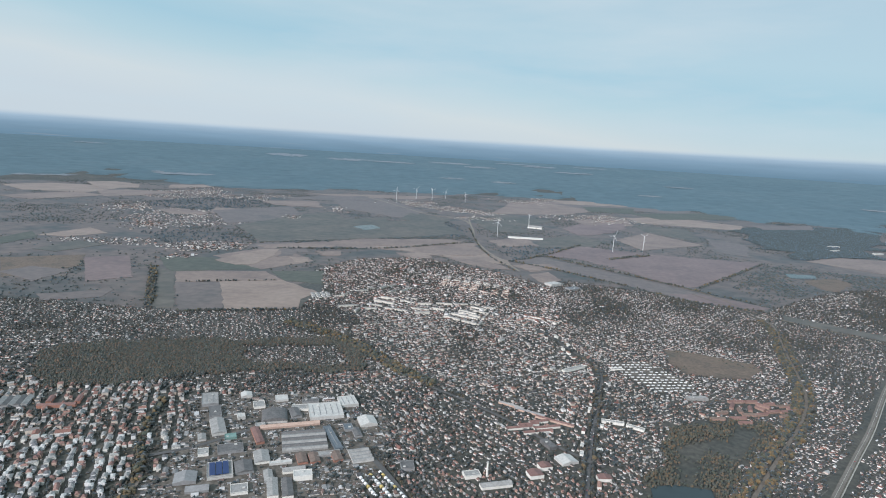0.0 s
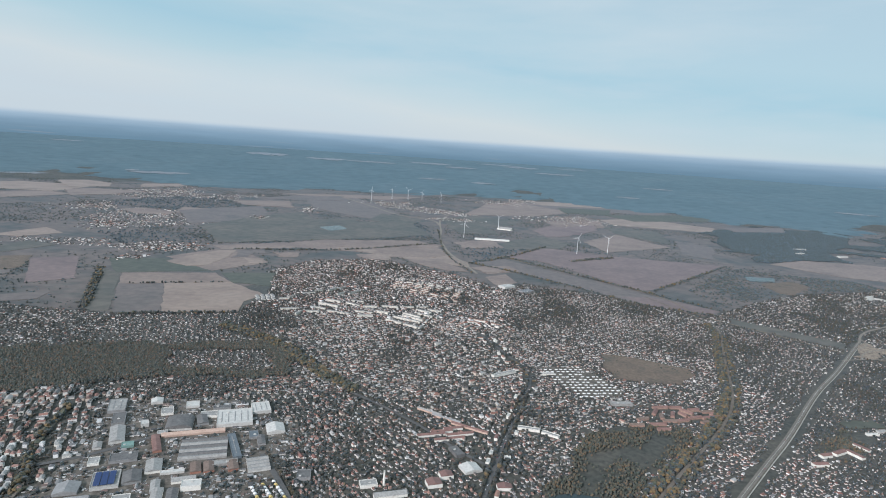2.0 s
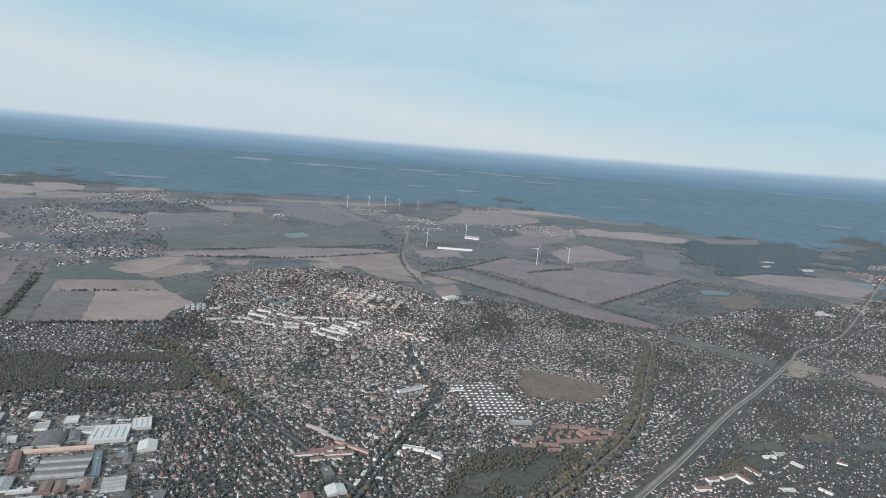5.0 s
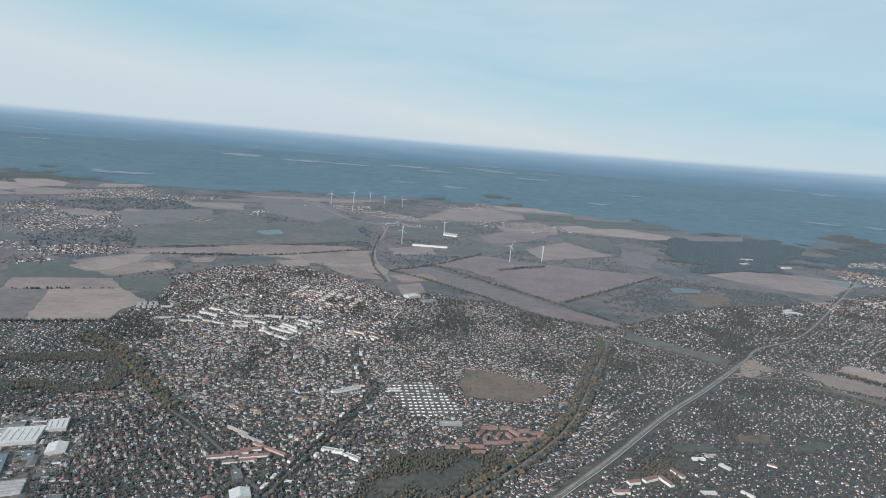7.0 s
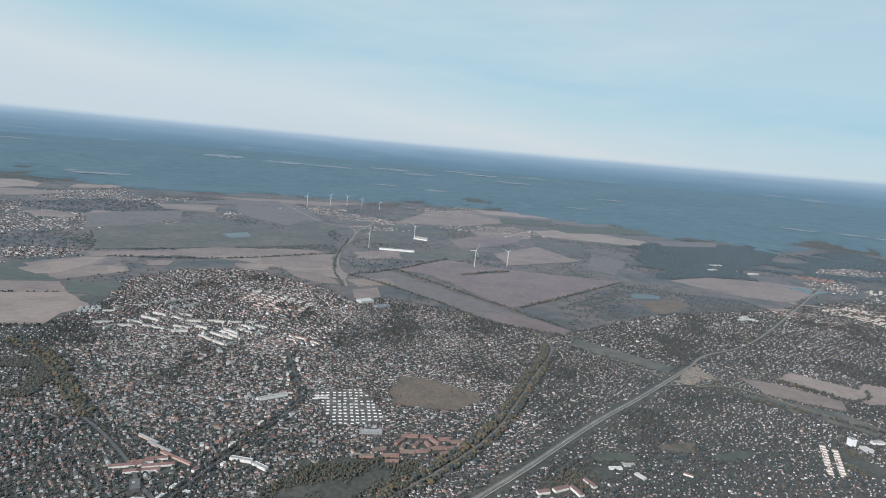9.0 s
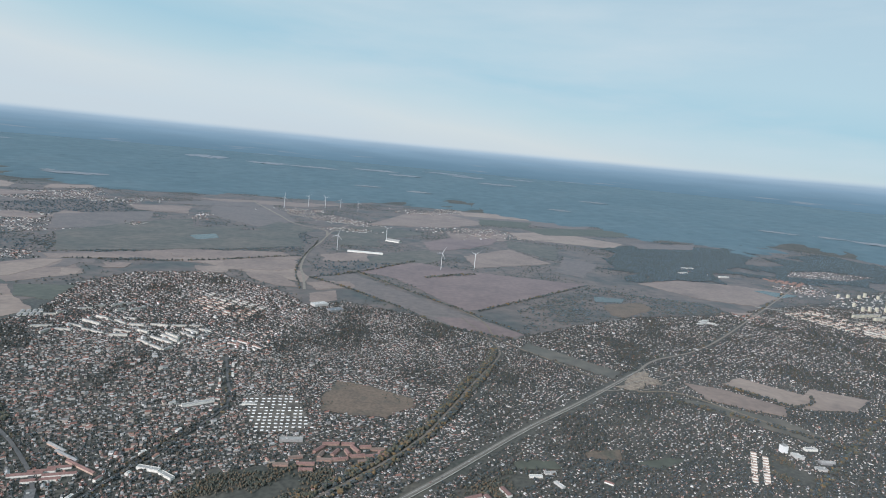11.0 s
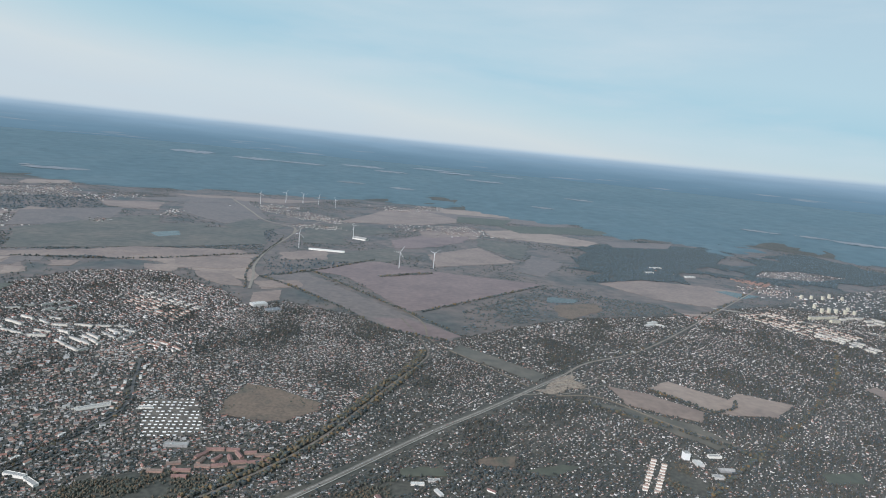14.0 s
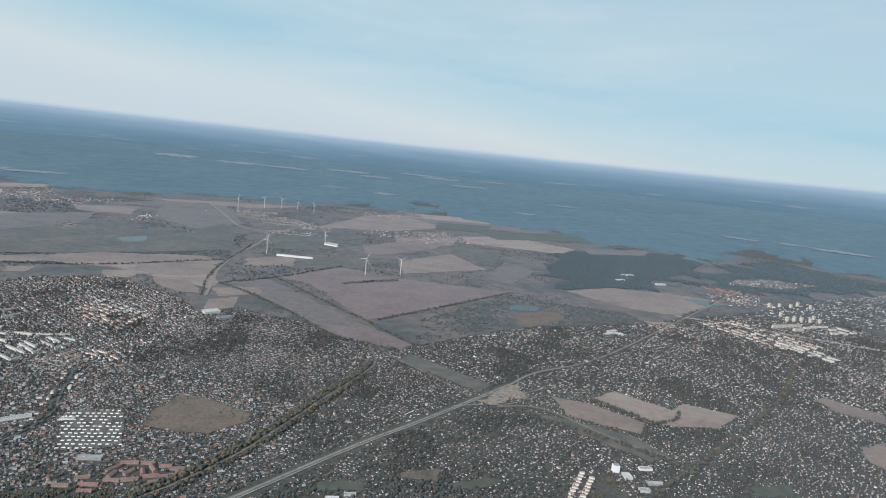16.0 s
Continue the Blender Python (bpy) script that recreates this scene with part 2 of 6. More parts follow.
M_STREET = mat("street_paving", [(0.088, 0.083, 0.077), (0.13, 0.12, 0.11)], 0.05, fine=(0.6, 0.15))
# open land carries the same raised sheen in place of haze
M_OPEN = mat("open_pasture", [(0.060, 0.062, 0.050), (0.099, 0.083, 0.066), (0.142, 0.107, 0.084), (0.078, 0.074, 0.058)], 0.009, fine=(0.05, 0.25), detail=9, haze_veil=0.13, contrast=(0.33, 0.67))
# blue-leaning greens and strong sheen imitate haze on distant bushes
M_SCRUB = mat("scrub_foliage", [(0.075, 0.088, 0.080), (0.066, 0.082, 0.078), (0.098, 0.096, 0.080), (0.072, 0.086, 0.080), (0.115, 0.102, 0.080)], by="island", fine=(0.8, 0.25), haze_veil=0.33)
M_MANSARD = mat("wall_old_rose", [(0.27, 0.18, 0.15), (0.36, 0.25, 0.205)], 0.3, fine=(0.8, 0.15))
M_CABIN = mat("cabin_white", [(0.74, 0.74, 0.73), (0.82, 0.82, 0.81)], 0.3, fine=(0.8, 0.05))
M_PALE = mat("worn_concrete", [(0.20, 0.178, 0.152), (0.27, 0.24, 0.207)], 0.08, fine=(0.7, 0.14))
M_LANE = mat("worn_carriageway", [(0.15, 0.136, 0.12), (0.205, 0.185, 0.162)], 0.08, fine=(0.7, 0.16))
M_SHED = mat("shed_roofs", [(0.15, 0.145, 0.14), (0.28, 0.275, 0.27), (0.10, 0.095, 0.095), (0.52, 0.515, 0.51), (0.17, 0.12, 0.105), (0.20, 0.20, 0.20), (0.09, 0.088, 0.09)], by="island", fine=(1.5, 0.1))
M_FLAT = mat("flat_roofing", [(0.34, 0.34, 0.33), (0.50, 0.50, 0.48), (0.22, 0.22, 0.22), (0.65, 0.64, 0.61)], by="island", fine=(0.6, 0.12))
M_WHITE = mat("white_sheet", [(0.46, 0.45, 0.425), (0.57, 0.56, 0.53)], 0.3, fine=(0.8, 0.12))
M_STEEL = mat("turbine_paint", [(0.74, 0.75, 0.75), (0.80, 0.80, 0.80)], 0.1, rough=0.5, fine=(0.5, 0.04))

# ---- plan tools ----


def part(name, bm, material, parent=None, label=""):
    me = bpy.data.meshes.new(name)
    bm.to_mesh(me)
    bm.free()
    me.materials.append(material)
    ob = new(name, me)
    if parent:
        ob.parent = parent
    if label:
        ob["label"] = label
    return ob


def inside(px, py, poly):
    """Which of the points lie inside the polygon."""
    res = np.zeros(px.shape, bool)
    n = len(poly)
    for i in range(n):
        x0, y0 = poly[i]
        x1, y1 = poly[(i + 1) % n]
        if y0 == y1:
            continue
        c = ((y0 > py) != (y1 > py)) & (px < (x1 - x0) * (py - y0) / (y1 - y0) + x0)
        res ^= c
    return res


GX, GY, CELL = -2000.0, 150.0, 4.0
NX, NY = 1250, 900
ZX, ZY = np.meshgrid(GX + CELL * (np.arange(NX) + 0.5), GY + CELL * (np.arange(NY) + 0.5))
ZONE = np.zeros((NY, NX), np.int16)   # 0 open scrub, 1 town, 2 kept clear, 3 wood, 4 autumn wood
HEAD = np.zeros((NY, NX), np.float32)


def rise(x, y):
    """Height of the land: flat, then rising gently towards the far woods."""
    k = np.clip((np.hypot(x, y) - 2750.0) / 1900.0, 0, 1)
    a = np.clip((np.asarray(y, float) - 500.0) / 1000.0, 0, 1)
    return 130.0 * np.sin(k * math.pi / 2) * a * a * (3 - 2 * a)


def zone(poly, code):
    ZONE[inside(ZX, ZY, poly)] = code


def zone_at(x, y):
    i = np.clip(((np.asarray(x) - GX) / CELL).astype(int), 0, NX - 1)
    j = np.clip(((np.asarray(y) - GY) / CELL).astype(int), 0, NY - 1)
    return ZONE[j, i]


def ragged(poly, step=12.0, amp=1.5, seed=0):
    """The outline with many short edges that stray a little, as field edges do."""
    rnd = random.Random(seed)
    out = []
    for i in range(len(poly)):
        a, b = Vector(poly[i]), Vector(poly[(i + 1) % len(poly)])
        n = max(1, int((b - a).length / step))
        for k in range(n):
            p = a.lerp(b, k / n)
            out.append((p.x + rnd.uniform(-amp, amp), p.y + rnd.uniform(-amp, amp)))
    return out


LAYER = [0.10]


def sheet(name, poly, material, label, category="field", thick=0.25, clear=True, amp=1.5, kind="structure", code=2):
    """A thin plate of ground cover with a ragged edge."""
    LAYER[0] += 0.004
    z = LAYER[0]
    bm = bmesh.new()
    pts = ragged(poly, amp=amp, seed=len(poly) + int(abs(poly[0][0])))
    vs = [bm.verts.new((x, y, z)) for x, y in pts]
    f = bm.faces.new(vs)
    f.normal_update()
    if f.normal.z < 0:
        f.normal_flip()
    r = bmesh.ops.extrude_face_region(bm, geom=[f])
    bmesh.ops.translate(bm, verts=[v for v in r["geom"] if isinstance(v, bmesh.types.BMVert)], vec=(0, 0, thick))
    bmesh.ops.triangulate(bm, faces=bm.faces[:])
    if clear:
        zone(poly, code)
    return tagged(part(name, bm, material), label, category, kind=kind)


def smooth_line(pts, step=8.0):
    """A smooth way through the points."""
    P = [Vector(p) for p in pts]
    P = [P[0] * 2 - P[1]] + P + [P[-1] * 2 - P[-2]]
    out = []
    for i in range(1, len(P) - 2):
        a, b, c, d = P[i - 1:i + 3]
        n = max(2, int((c - b).length / step))
        for k in range(n):
            t = k / n
            out.append(0.5 * ((2 * b) + (c - a) * t + (2 * a - 5 * b + 4 * c - d) * t * t + (3 * b - a - 3 * c + d) * t * t * t))
    out.append(P[-2])
    return out


def ribbon(name, pts, width, material, label, category="road", z=None, off=0.0, clear=0.0, thick=0.2, parent=None):
    """A road or track along a smooth line; clear: the width kept free of houses and trees."""
    if z is None:
        LAYER[0] += 0.004
        z = LAYER[0] + 0.25
    line = smooth_line([Vector((p[0], p[1])) for p in pts])
    bm = bmesh.new()
    rows = []
    for i, p in enumerate(line):
        d = (line[min(i + 1, len(line) - 1)] - line[max(i - 1, 0)]).normalized()
        nrm = Vector((-d.y, d.x))
        a, b = p + nrm * (off + width / 2), p + nrm * (off - width / 2)
        rows.append([bm.verts.new((q.x, q.y, h)) for q, h in ((a, z - thick), (a, z), (b, z), (b, z - thick))])
    for r, s in zip(rows, rows[1:]):
        for k in range(3):
            bm.faces.new((r[k], r[k + 1], s[k + 1], s[k]))
    bmesh.ops.recalc_face_normals(bm, faces=bm.faces[:])
    if clear:
        for p in line:
            ZONE[(ZX - p.x) ** 2 + (ZY - p.y) ** 2 < (clear / 2 + 2) ** 2] = 2
    ob = part(name, bm, material, parent)
    if not parent:
        tagged(ob, label, category, kind="structure")
    return ob


def big_mesh(name, verts, tris, mats, idx, label, category, kind="stuff"):
    """One mesh out of arrays of corners and triangles."""
    me = bpy.data.meshes.new(name)
    verts, tris = np.asarray(verts, np.float32).reshape(-1, 3), np.asarray(tris, np.int32).reshape(-1, 3)
    me.vertices.add(len(verts))
    me.vertices.foreach_set("co", verts.ravel())
    me.loops.add(tris.size)
    me.loops.foreach_set("vertex_index", tris.ravel())
    me.polygons.add(len(tris))
    me.polygons.foreach_set("loop_start", np.arange(0, tris.size, 3, dtype=np.int32))
    me.polygons.foreach_set("loop_total", np.full(len(tris), 3, np.int32))
    for m in mats:
        me.materials.append(m)
    if idx is not None:
        me.polygons.foreach_set("material_index", np.asarray(idx, np.int32))
    me.polygons.foreach_set("use_smooth", np.zeros(len(tris), bool))
    me.update(calc_edges=True)
    return tagged(new(name, me), label, category, kind=kind)


def in_view(x, y, pad=30.0):
    """Within the stretch of land along the flight."""
    left = -446 - (y - 241) * 0.81 - pad
    right = 639 + (y - 507) * 0.745 + pad
    near = np.where(x < 46, 241 + (x + 446) * 0.148, 314 + (x - 46) * 0.325) - pad
    return (x > left) & (x < right) & (y > near)

# ---- the ground ----
bm = bmesh.new()
rings = [0, 150, 300, 600, 1000, 1500, 2100, 2740, 2860, 2980, 3100, 3250, 3400, 3600, 3800, 4000, 4250, 4500, 4720]
prev = None
centre = bm.verts.new((0, 0, 0))
for r in rings[1:]:
    ring = [bm.verts.new((r * math.cos(2 * math.pi * k / 96), r * math.sin(2 * math.pi * k / 96), float(rise(r * math.cos(2 * math.pi * k / 96), r * math.sin(2 * math.pi * k / 96))))) for k in range(96)]
    for k in range(96):
        if prev is None:
            bm.faces.new((centre, ring[k], ring[(k + 1) % 96]))
        else:
            bm.faces.new((prev[k], ring[k], ring[(k + 1) % 96], prev[(k + 1) % 96]))
    prev = ring
tagged(part("ground", bm, M_GROUND), "flat dark green and brown plain with gardens", "ground", kind="structure")

# ---- zones: the town first, then what lies in it ----
zone([(-900, 200), (-900, 540), (-700, 600), (-528, 588), (-405, 628), (-400, 716), (-409, 765), (-440, 850), (-400, 960), (-300, 1010), (-215, 955), (-150, 915), (-100, 850), (-55, 890), (75, 845),
      (175, 760), (213, 795), (300, 880), (390, 950), (480, 990), (614, 1050), (700, 1120), (883, 1230), (1200, 1480), (1700, 1800), (1700, 400), (900, 200)], 1)
zone([(-920, 935), (-640, 960), (-600, 1010), (-640, 1060), (-930, 990)], 1)
zone([(-1000, 1240), (-800, 1180), (-700, 1350), (-760, 1480), (-1000, 1500)], 1)
zone([(-1400, 1800), (-1050, 1700), (-950, 1900), (-1200, 2050)], 1)
zone([(-470, 2090), (-250, 2010), (-100, 1880), (-130, 1800), (-420, 1960)], 1)
zone([(120, 2000), (350, 1840), (420, 1900), (260, 2080)], 1)
zone([(40, 2500), (180, 2480), (160, 2800), (60, 2750)], 1)
zone(ragged([(880, 1490), (1250, 1560), (1700, 1800), (1500, 2200), (1150, 1900)], 40, 60, 9), 3)
zone([(1000, 1570), (1180, 1590), (1350, 1720), (1230, 1760), (1080, 1690)], 1)

# woods
zone(ragged([(-540, 385), (-571, 440), (-571, 464), (-487, 497), (-421, 508), (-336, 536), (-300, 500), (-298, 457), (-392, 431), (-423, 415), (-517, 373)], 10, 7, 2), 4)
zone(ragged([(-417, 495), (-336, 514), (-309, 462), (-395, 450)], 12, 5, 3), 1)
zone(ragged([(-108, 288), (-102, 304), (-85, 330), (-71, 350), (-68, 380), (-56, 396), (-26, 403), (-3, 411), (36, 415), (16, 383), (-6, 358), (-30, 330), (-49, 301), (-60, 280)], 8, 5, 5), 7)
zone(ragged([(100, 378), (128, 412), (150, 432), (170, 420), (140, 386)], 6, 4, 6), 7)
zone(ragged([(525, 1336), (638, 1331), (788, 1425), (898, 1635), (1154, 2133), (900, 2120), (630, 1856), (540, 1560)], 40, 60, 4), 3)
zone([(213, 805), (300, 890), (390, 960), (480, 1000), (614, 1060), (600, 1120), (480, 1140), (390, 1190), (300, 1060), (215, 930)], 5)
zone([(-560, 1010), (-380, 1080), (-200, 1240), (-240, 1420), (-600, 1420), (-750, 1180)], 5)
zone(ragged([(376, 446), (405, 462), (398, 494), (376, 490), (368, 458)], 6, 5, 8), 7)
for k, wood in enumerate(([(-1126, 1577), (-1065, 1814), (-893, 1855), (-692, 1494), (-764, 1393), (-896, 1501), (-1058, 1502)],
                          [(-851, 1099), (-797, 1163), (-650, 1089), (-632, 1038), (-697, 1046), (-753, 972)],
                          [(-347, 1511), (-276, 1600), (-217, 1387), (-225, 1319), (-284, 1300)],
                          [(-160, 1181), (-111, 1207), (-45, 1293), (4, 1328), (-19, 1235), (-81, 1126), (-105, 1058), (-134, 1045)],
                          [(65, 1250), (129, 1297), (155, 1256), (108, 1182), (75, 1203)])):
    zone(ragged(wood, 25, 9, k), 8)
INDUSTRY = [(-411, 380), (-348, 398), (-318, 400), (-281, 375), (-262, 368), (-255, 300), (-275, 255), (-385, 245), (-380, 287), (-388, 314)]
zone(INDUSTRY, 6)

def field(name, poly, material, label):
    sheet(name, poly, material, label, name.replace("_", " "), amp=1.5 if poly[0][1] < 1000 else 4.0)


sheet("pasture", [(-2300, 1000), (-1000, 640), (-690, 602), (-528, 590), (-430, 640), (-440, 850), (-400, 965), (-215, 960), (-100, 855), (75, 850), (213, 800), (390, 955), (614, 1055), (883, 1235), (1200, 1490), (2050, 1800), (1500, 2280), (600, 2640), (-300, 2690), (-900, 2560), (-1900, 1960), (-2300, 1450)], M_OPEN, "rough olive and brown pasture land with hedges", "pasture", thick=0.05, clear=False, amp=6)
field("field", [(-623, 777), (-508, 817), (-467, 768), (-592, 716)], M_TAN, "tan stubble field, a long strip")
field("field", [(-592, 716), (-541, 736), (-481, 604), (-528, 592)], M_GREY, "greyish tan harvested field")
field("field", [(-541, 736), (-467, 768), (-404, 716), (-415, 673), (-405, 630), (-481, 604)], M_TANP, "pale tan stubble field beside the farm")
field("field", [(-694, 865), (-621, 893), (-519, 831), (-630, 775)], M_GREEN, "dull green pasture")
field("field", [(-668, 804), (-621, 770), (-535, 600), (-561, 592)], M_OLIVE, "narrow olive meadow strip")
field("field", [(-502, 820), (-429, 845), (-409, 761), (-462, 766)], M_GREEN, "dark green field beside houses")
field("field", [(-625, 908), (-563, 1036), (-463, 918), (-518, 827)], M_TAN, "tan field with strips")
field("field", [(-622, 1031), (-548, 1092), (-492, 990), (-567, 989)], M_GREY, "grey-brown field")
field("field", [(-521, 1075), (-435, 1191), (-273, 1240), (-188, 1221), (-243, 1091), (-412, 1067)], M_TAN, "wide tan field with bushes")
field("field", [(-362, 1088), (-211, 1151), (-139, 1040), (-141, 995), (-252, 1038)], M_TANP, "pale tan field by the road")
field("field", [(-980, 987), (-958, 1104), (-892, 1053), (-925, 991)], M_TANP, "pale field near a village")
field("field", [(-888, 789), (-801, 848), (-758, 771), (-799, 679)], M_DRY, "dry brownish meadow")
field("field", [(-788, 828), (-738, 863), (-657, 727), (-696, 689)], M_BROWN, "reddish brown field")
field("field", [(-706, 616), (-641, 659), (-633, 624), (-682, 591)], M_GREY, "small fallow field between trees")
field("field", [(-70, 1135), (31, 1291), (95, 1252), (158, 1228), (390, 1202), (264, 1045), (153, 918), (136, 898), (70, 1001), (4, 1098)], M_BROWN, "great ploughed reddish brown field below wind turbines")
field("field", [(-137, 1037), (-75, 1110), (125, 880), (213, 798), (195, 771), (102, 806), (19, 900), (-84, 999)], M_GREY, "long greyish fallow strip along a hedge")
field("field", [(85, 850), (135, 860), (210, 801), (175, 768), (117, 805)], M_BROWN, "small brown field near houses")
field("field", [(-140, 1876), (-61, 2352), (43, 2501), (263, 2569), (365, 2367), (89, 1981)], M_TAN, "far tan field")
field("field", [(40, 1590), (140, 1803), (224, 1727), (165, 1557), (49, 1510)], M_BROWN, "far brown field")
field("field", [(144, 1431), (271, 1618), (355, 1430), (166, 1285)], M_TAN, "tan field behind wind turbines")
field("field", [(309, 2007), (486, 2165), (689, 1987), (622, 1843), (332, 1874)], M_TANP, "pale far field")
field("field", [(112, 2459), (436, 2591), (710, 2528), (638, 2348), (214, 2310)], M_GREY, "far grey field before woods")
field("field", [(-45, 1347), (50, 1471), (106, 1386), (68, 1288), (-77, 1216)], M_OLIVE, "olive field by a farm hall")
field("field", [(-124, 1007), (-67, 1036), (-50, 990), (-109, 953)], M_TAN, "small tan field")
field("field", [(-113, 925), (-77, 957), (-64, 896), (-95, 855)], M_TAN, "small tan field beside a white hall")
field("field", [(-755, 2180), (-563, 2250), (-349, 1795), (-405, 1601), (-597, 1761)], M_GREY, "far grey-green field")
field("field", [(-908, 1569), (-800, 1583), (-758, 1468), (-873, 1444)], M_TAN, "far small tan field")
field("field", [(-1731, 1834), (-1670, 1984), (-1413, 2025), (-1390, 1743), (-1560, 1710)], M_TANP, "far pale field")
field("field", [(-834, 2210), (-589, 2343), (-312, 2465), (-432, 2225), (-714, 2169)], M_TAN, "long far tan field before woods")
field("field", [(-221, 1720), (-113, 1862), (44, 1779), (-53, 1599), (-180, 1564)], M_OLIVE, "far olive field")
field("field", [(-168, 1279), (-85, 1349), (-60, 1250), (-146, 1200)], M_TAN, "tan field beside a country road")
field("field", [(276, 1796), (431, 1766), (372, 1479), (275, 1630)], M_OLIVE, "far olive meadow with a dark edge")
field("field", [(414, 1574), (481, 1484), (398, 1283), (345, 1320)], M_GREY, "far grey-brown rough pasture")
field("field", [(-195, 1548), (-105, 1676), (-58, 1450), (-154, 1429)], M_OLIVE, "olive pasture below a wind turbine")
field("field", [(103, 1844), (300, 1958), (277, 1780), (118, 1720)], M_TAN, "far narrow tan field")
field("field", [(370, 2200), (754, 2455), (902, 2314), (436, 2035)], M_GREEN, "far dull green field")
field("field", [(490, 2635), (837, 2731), (890, 2640), (700, 2560)], M_TANP, "far pale strip before woods")
field("field", [(-824, 706), (-811, 750), (-748, 741), (-751, 671)], M_GREY, "grey fallow field among trees")
field("field", [(-896, 863), (-887, 959), (-825, 940), (-852, 853)], M_OLIVE, "olive field near a village")
field("field", [(-1010, 935), (-1016, 1022), (-966, 970), (-964, 879)], M_GREEN, "dull green field near a village")
field("field", [(-886, 1504), (-742, 1725), (-621, 1418), (-762, 1280)], M_GREY, "large greyish pasture")
field("field", [(-596, 1432), (-435, 1595), (-422, 1430), (-557, 1300)], M_OLIVE, "olive pasture beside a lake")
field("field", [(-395, 1757), (-262, 1662), (-290, 1500), (-400, 1560)], M_OLIVE, "dull olive field beside a road")
field("field", [(-875, 1829), (-726, 1940), (-656, 1742), (-795, 1725)], M_TAN, "far tan field among woods")
field("field", [(729, 2045), (1007, 2169), (926, 1991), (711, 1887)], M_GREY, "far grey clearing behind the wood")
field("field", [(-1494, 1530), (-1450, 1691), (-1408, 1740), (-1291, 1713), (-1370, 1492)], M_TAN, "far tan field beside a village")
field("field", [(513, 1278), (635, 1365), (767, 1366), (883, 1334), (705, 1143), (603, 1167)], M_TAN, "tan field before a dark wood")
field("field", [(614, 1069), (671, 1082), (660, 1042), (623, 1035)], M_TANP, "small pale field")
field("field", [(375, 1034), (457, 1078), (463, 1030), (393, 952), (371, 961)], M_DRY, "rough dry meadow beside ponds")
field("field", [(423, 672), (454, 700), (514, 656), (469, 617)], M_TANP, "pale tan field behind a hedge")
field("field", [(373, 666), (418, 652), (463, 616), (450, 587), (382, 614)], M_TAN, "tan field along a hedge")
field("field", [(531, 682), (587, 661), (543, 620), (491, 613), (472, 618)], M_TANP, "pale tan field beside houses")
field("field", [(721, 743), (743, 753), (788, 708), (769, 682), (724, 702)], M_TAN, "tan field between houses")
field("field", [(684, 605), (727, 626), (683, 553), (673, 574)], M_TAN, "tan field at the town's edge")
field("field", [(516, 503), (557, 510), (551, 492), (514, 485)], M_GREEN, "green sports meadow")
field("meadow", [(-5, 575), (28, 570), (72, 548), (74, 532), (50, 502), (22, 500), (-8, 506), (-12, 535)], M_DRY, "dry reddish meadow among houses")
field("meadow", [(219, 473), (249, 481), (245, 463), (214, 460)], M_DRY, "small dry reddish meadow")
field("meadow", [(249, 457), (286, 476), (304, 475), (276, 455)], M_GREEN, "small green meadow among houses")
field("sports_ground", [(155, 444), (188, 453), (192, 440), (159, 433)], M_GREEN, "flat green sports ground")
field("meadow", [(208, 762), (310, 680), (290, 655), (193, 734)], M_OLIVE, "olive grass belt along a field track")
field("meadow", [(377, 607), (440, 580), (463, 545), (440, 530), (330, 620)], M_OLIVE, "olive grass strip beside the junction")
field("field", [(-729, 1262), (-675, 1495), (-602, 1649), (-520, 1465), (-421, 1516), (-302, 1580), (-221, 1357), (-354, 1240), (-605, 1067)], M_OLIVE, "wide dull olive grassland")
field("field", [(-600, 1030), (-502, 1114), (-440, 1122), (-437, 1077), (-571, 997)], M_TAN, "long tan stubble strip before grassland")
field("field", [(-431, 1141), (-328, 1232), (-244, 1258), (-195, 1189), (-304, 1144), (-407, 1107)], M_TAN, "broad tan stubble field with hedges")
field("field", [(-607, 872), (-592, 945), (-572, 990), (-548, 1003), (-536, 937), (-541, 863), (-565, 847)], M_TANP, "pale tan field narrowing to a point")
field("field", [(-544, 1006), (-525, 1016), (-505, 948), (-527, 937)], M_GREY, "greyish strip between tan fields")
field("field", [(-481, 1004), (-443, 1018), (-431, 980), (-460, 971)], M_TAN, "small tan field beside the settlement")
field("field", [(-508, 936), (-480, 945), (-468, 907), (-487, 897)], M_TANP, "small pale field at the town edge")
field("field", [(-316, 1110), (-201, 1179), (-175, 1115), (-200, 1068), (-296, 1042)], M_TAN, "tan field crossed by thin hedges")
field("field", [(-248, 1033), (-183, 1032), (-141, 959), (-177, 952), (-228, 991)], M_TAN, "tan strip beside a country road")
field("field", [(-343, 1047), (-282, 1067), (-278, 1013), (-317, 999)], M_TANP, "pale tan field with a lone barn")
field("field", [(-133, 1000), (-97, 1026), (-76, 983), (-117, 956)], M_TAN, "narrow tan field below the wood")
field("field", [(46, 1565), (164, 1735), (258, 1824), (232, 1684), (117, 1507), (58, 1472)], M_BROWN, "reddish brown field behind turbines")
field("field", [(-148, 1893), (-89, 2172), (-10, 2413), (88, 2226), (-4, 1960), (-76, 1901)], M_TAN, "tan field before far woods")
field("field", [(138, 2644), (402, 2754), (600, 2706), (469, 2539), (177, 2468)], M_TANP, "long pale field along far woods")
field("field", [(229, 2396), (455, 2458), (390, 2202), (221, 2179)], M_GREEN, "dull green far meadow")
field("field", [(-854, 1951), (-771, 2108), (-609, 2251), (-571, 2078), (-704, 1978)], M_GREY, "grey-brown far field")
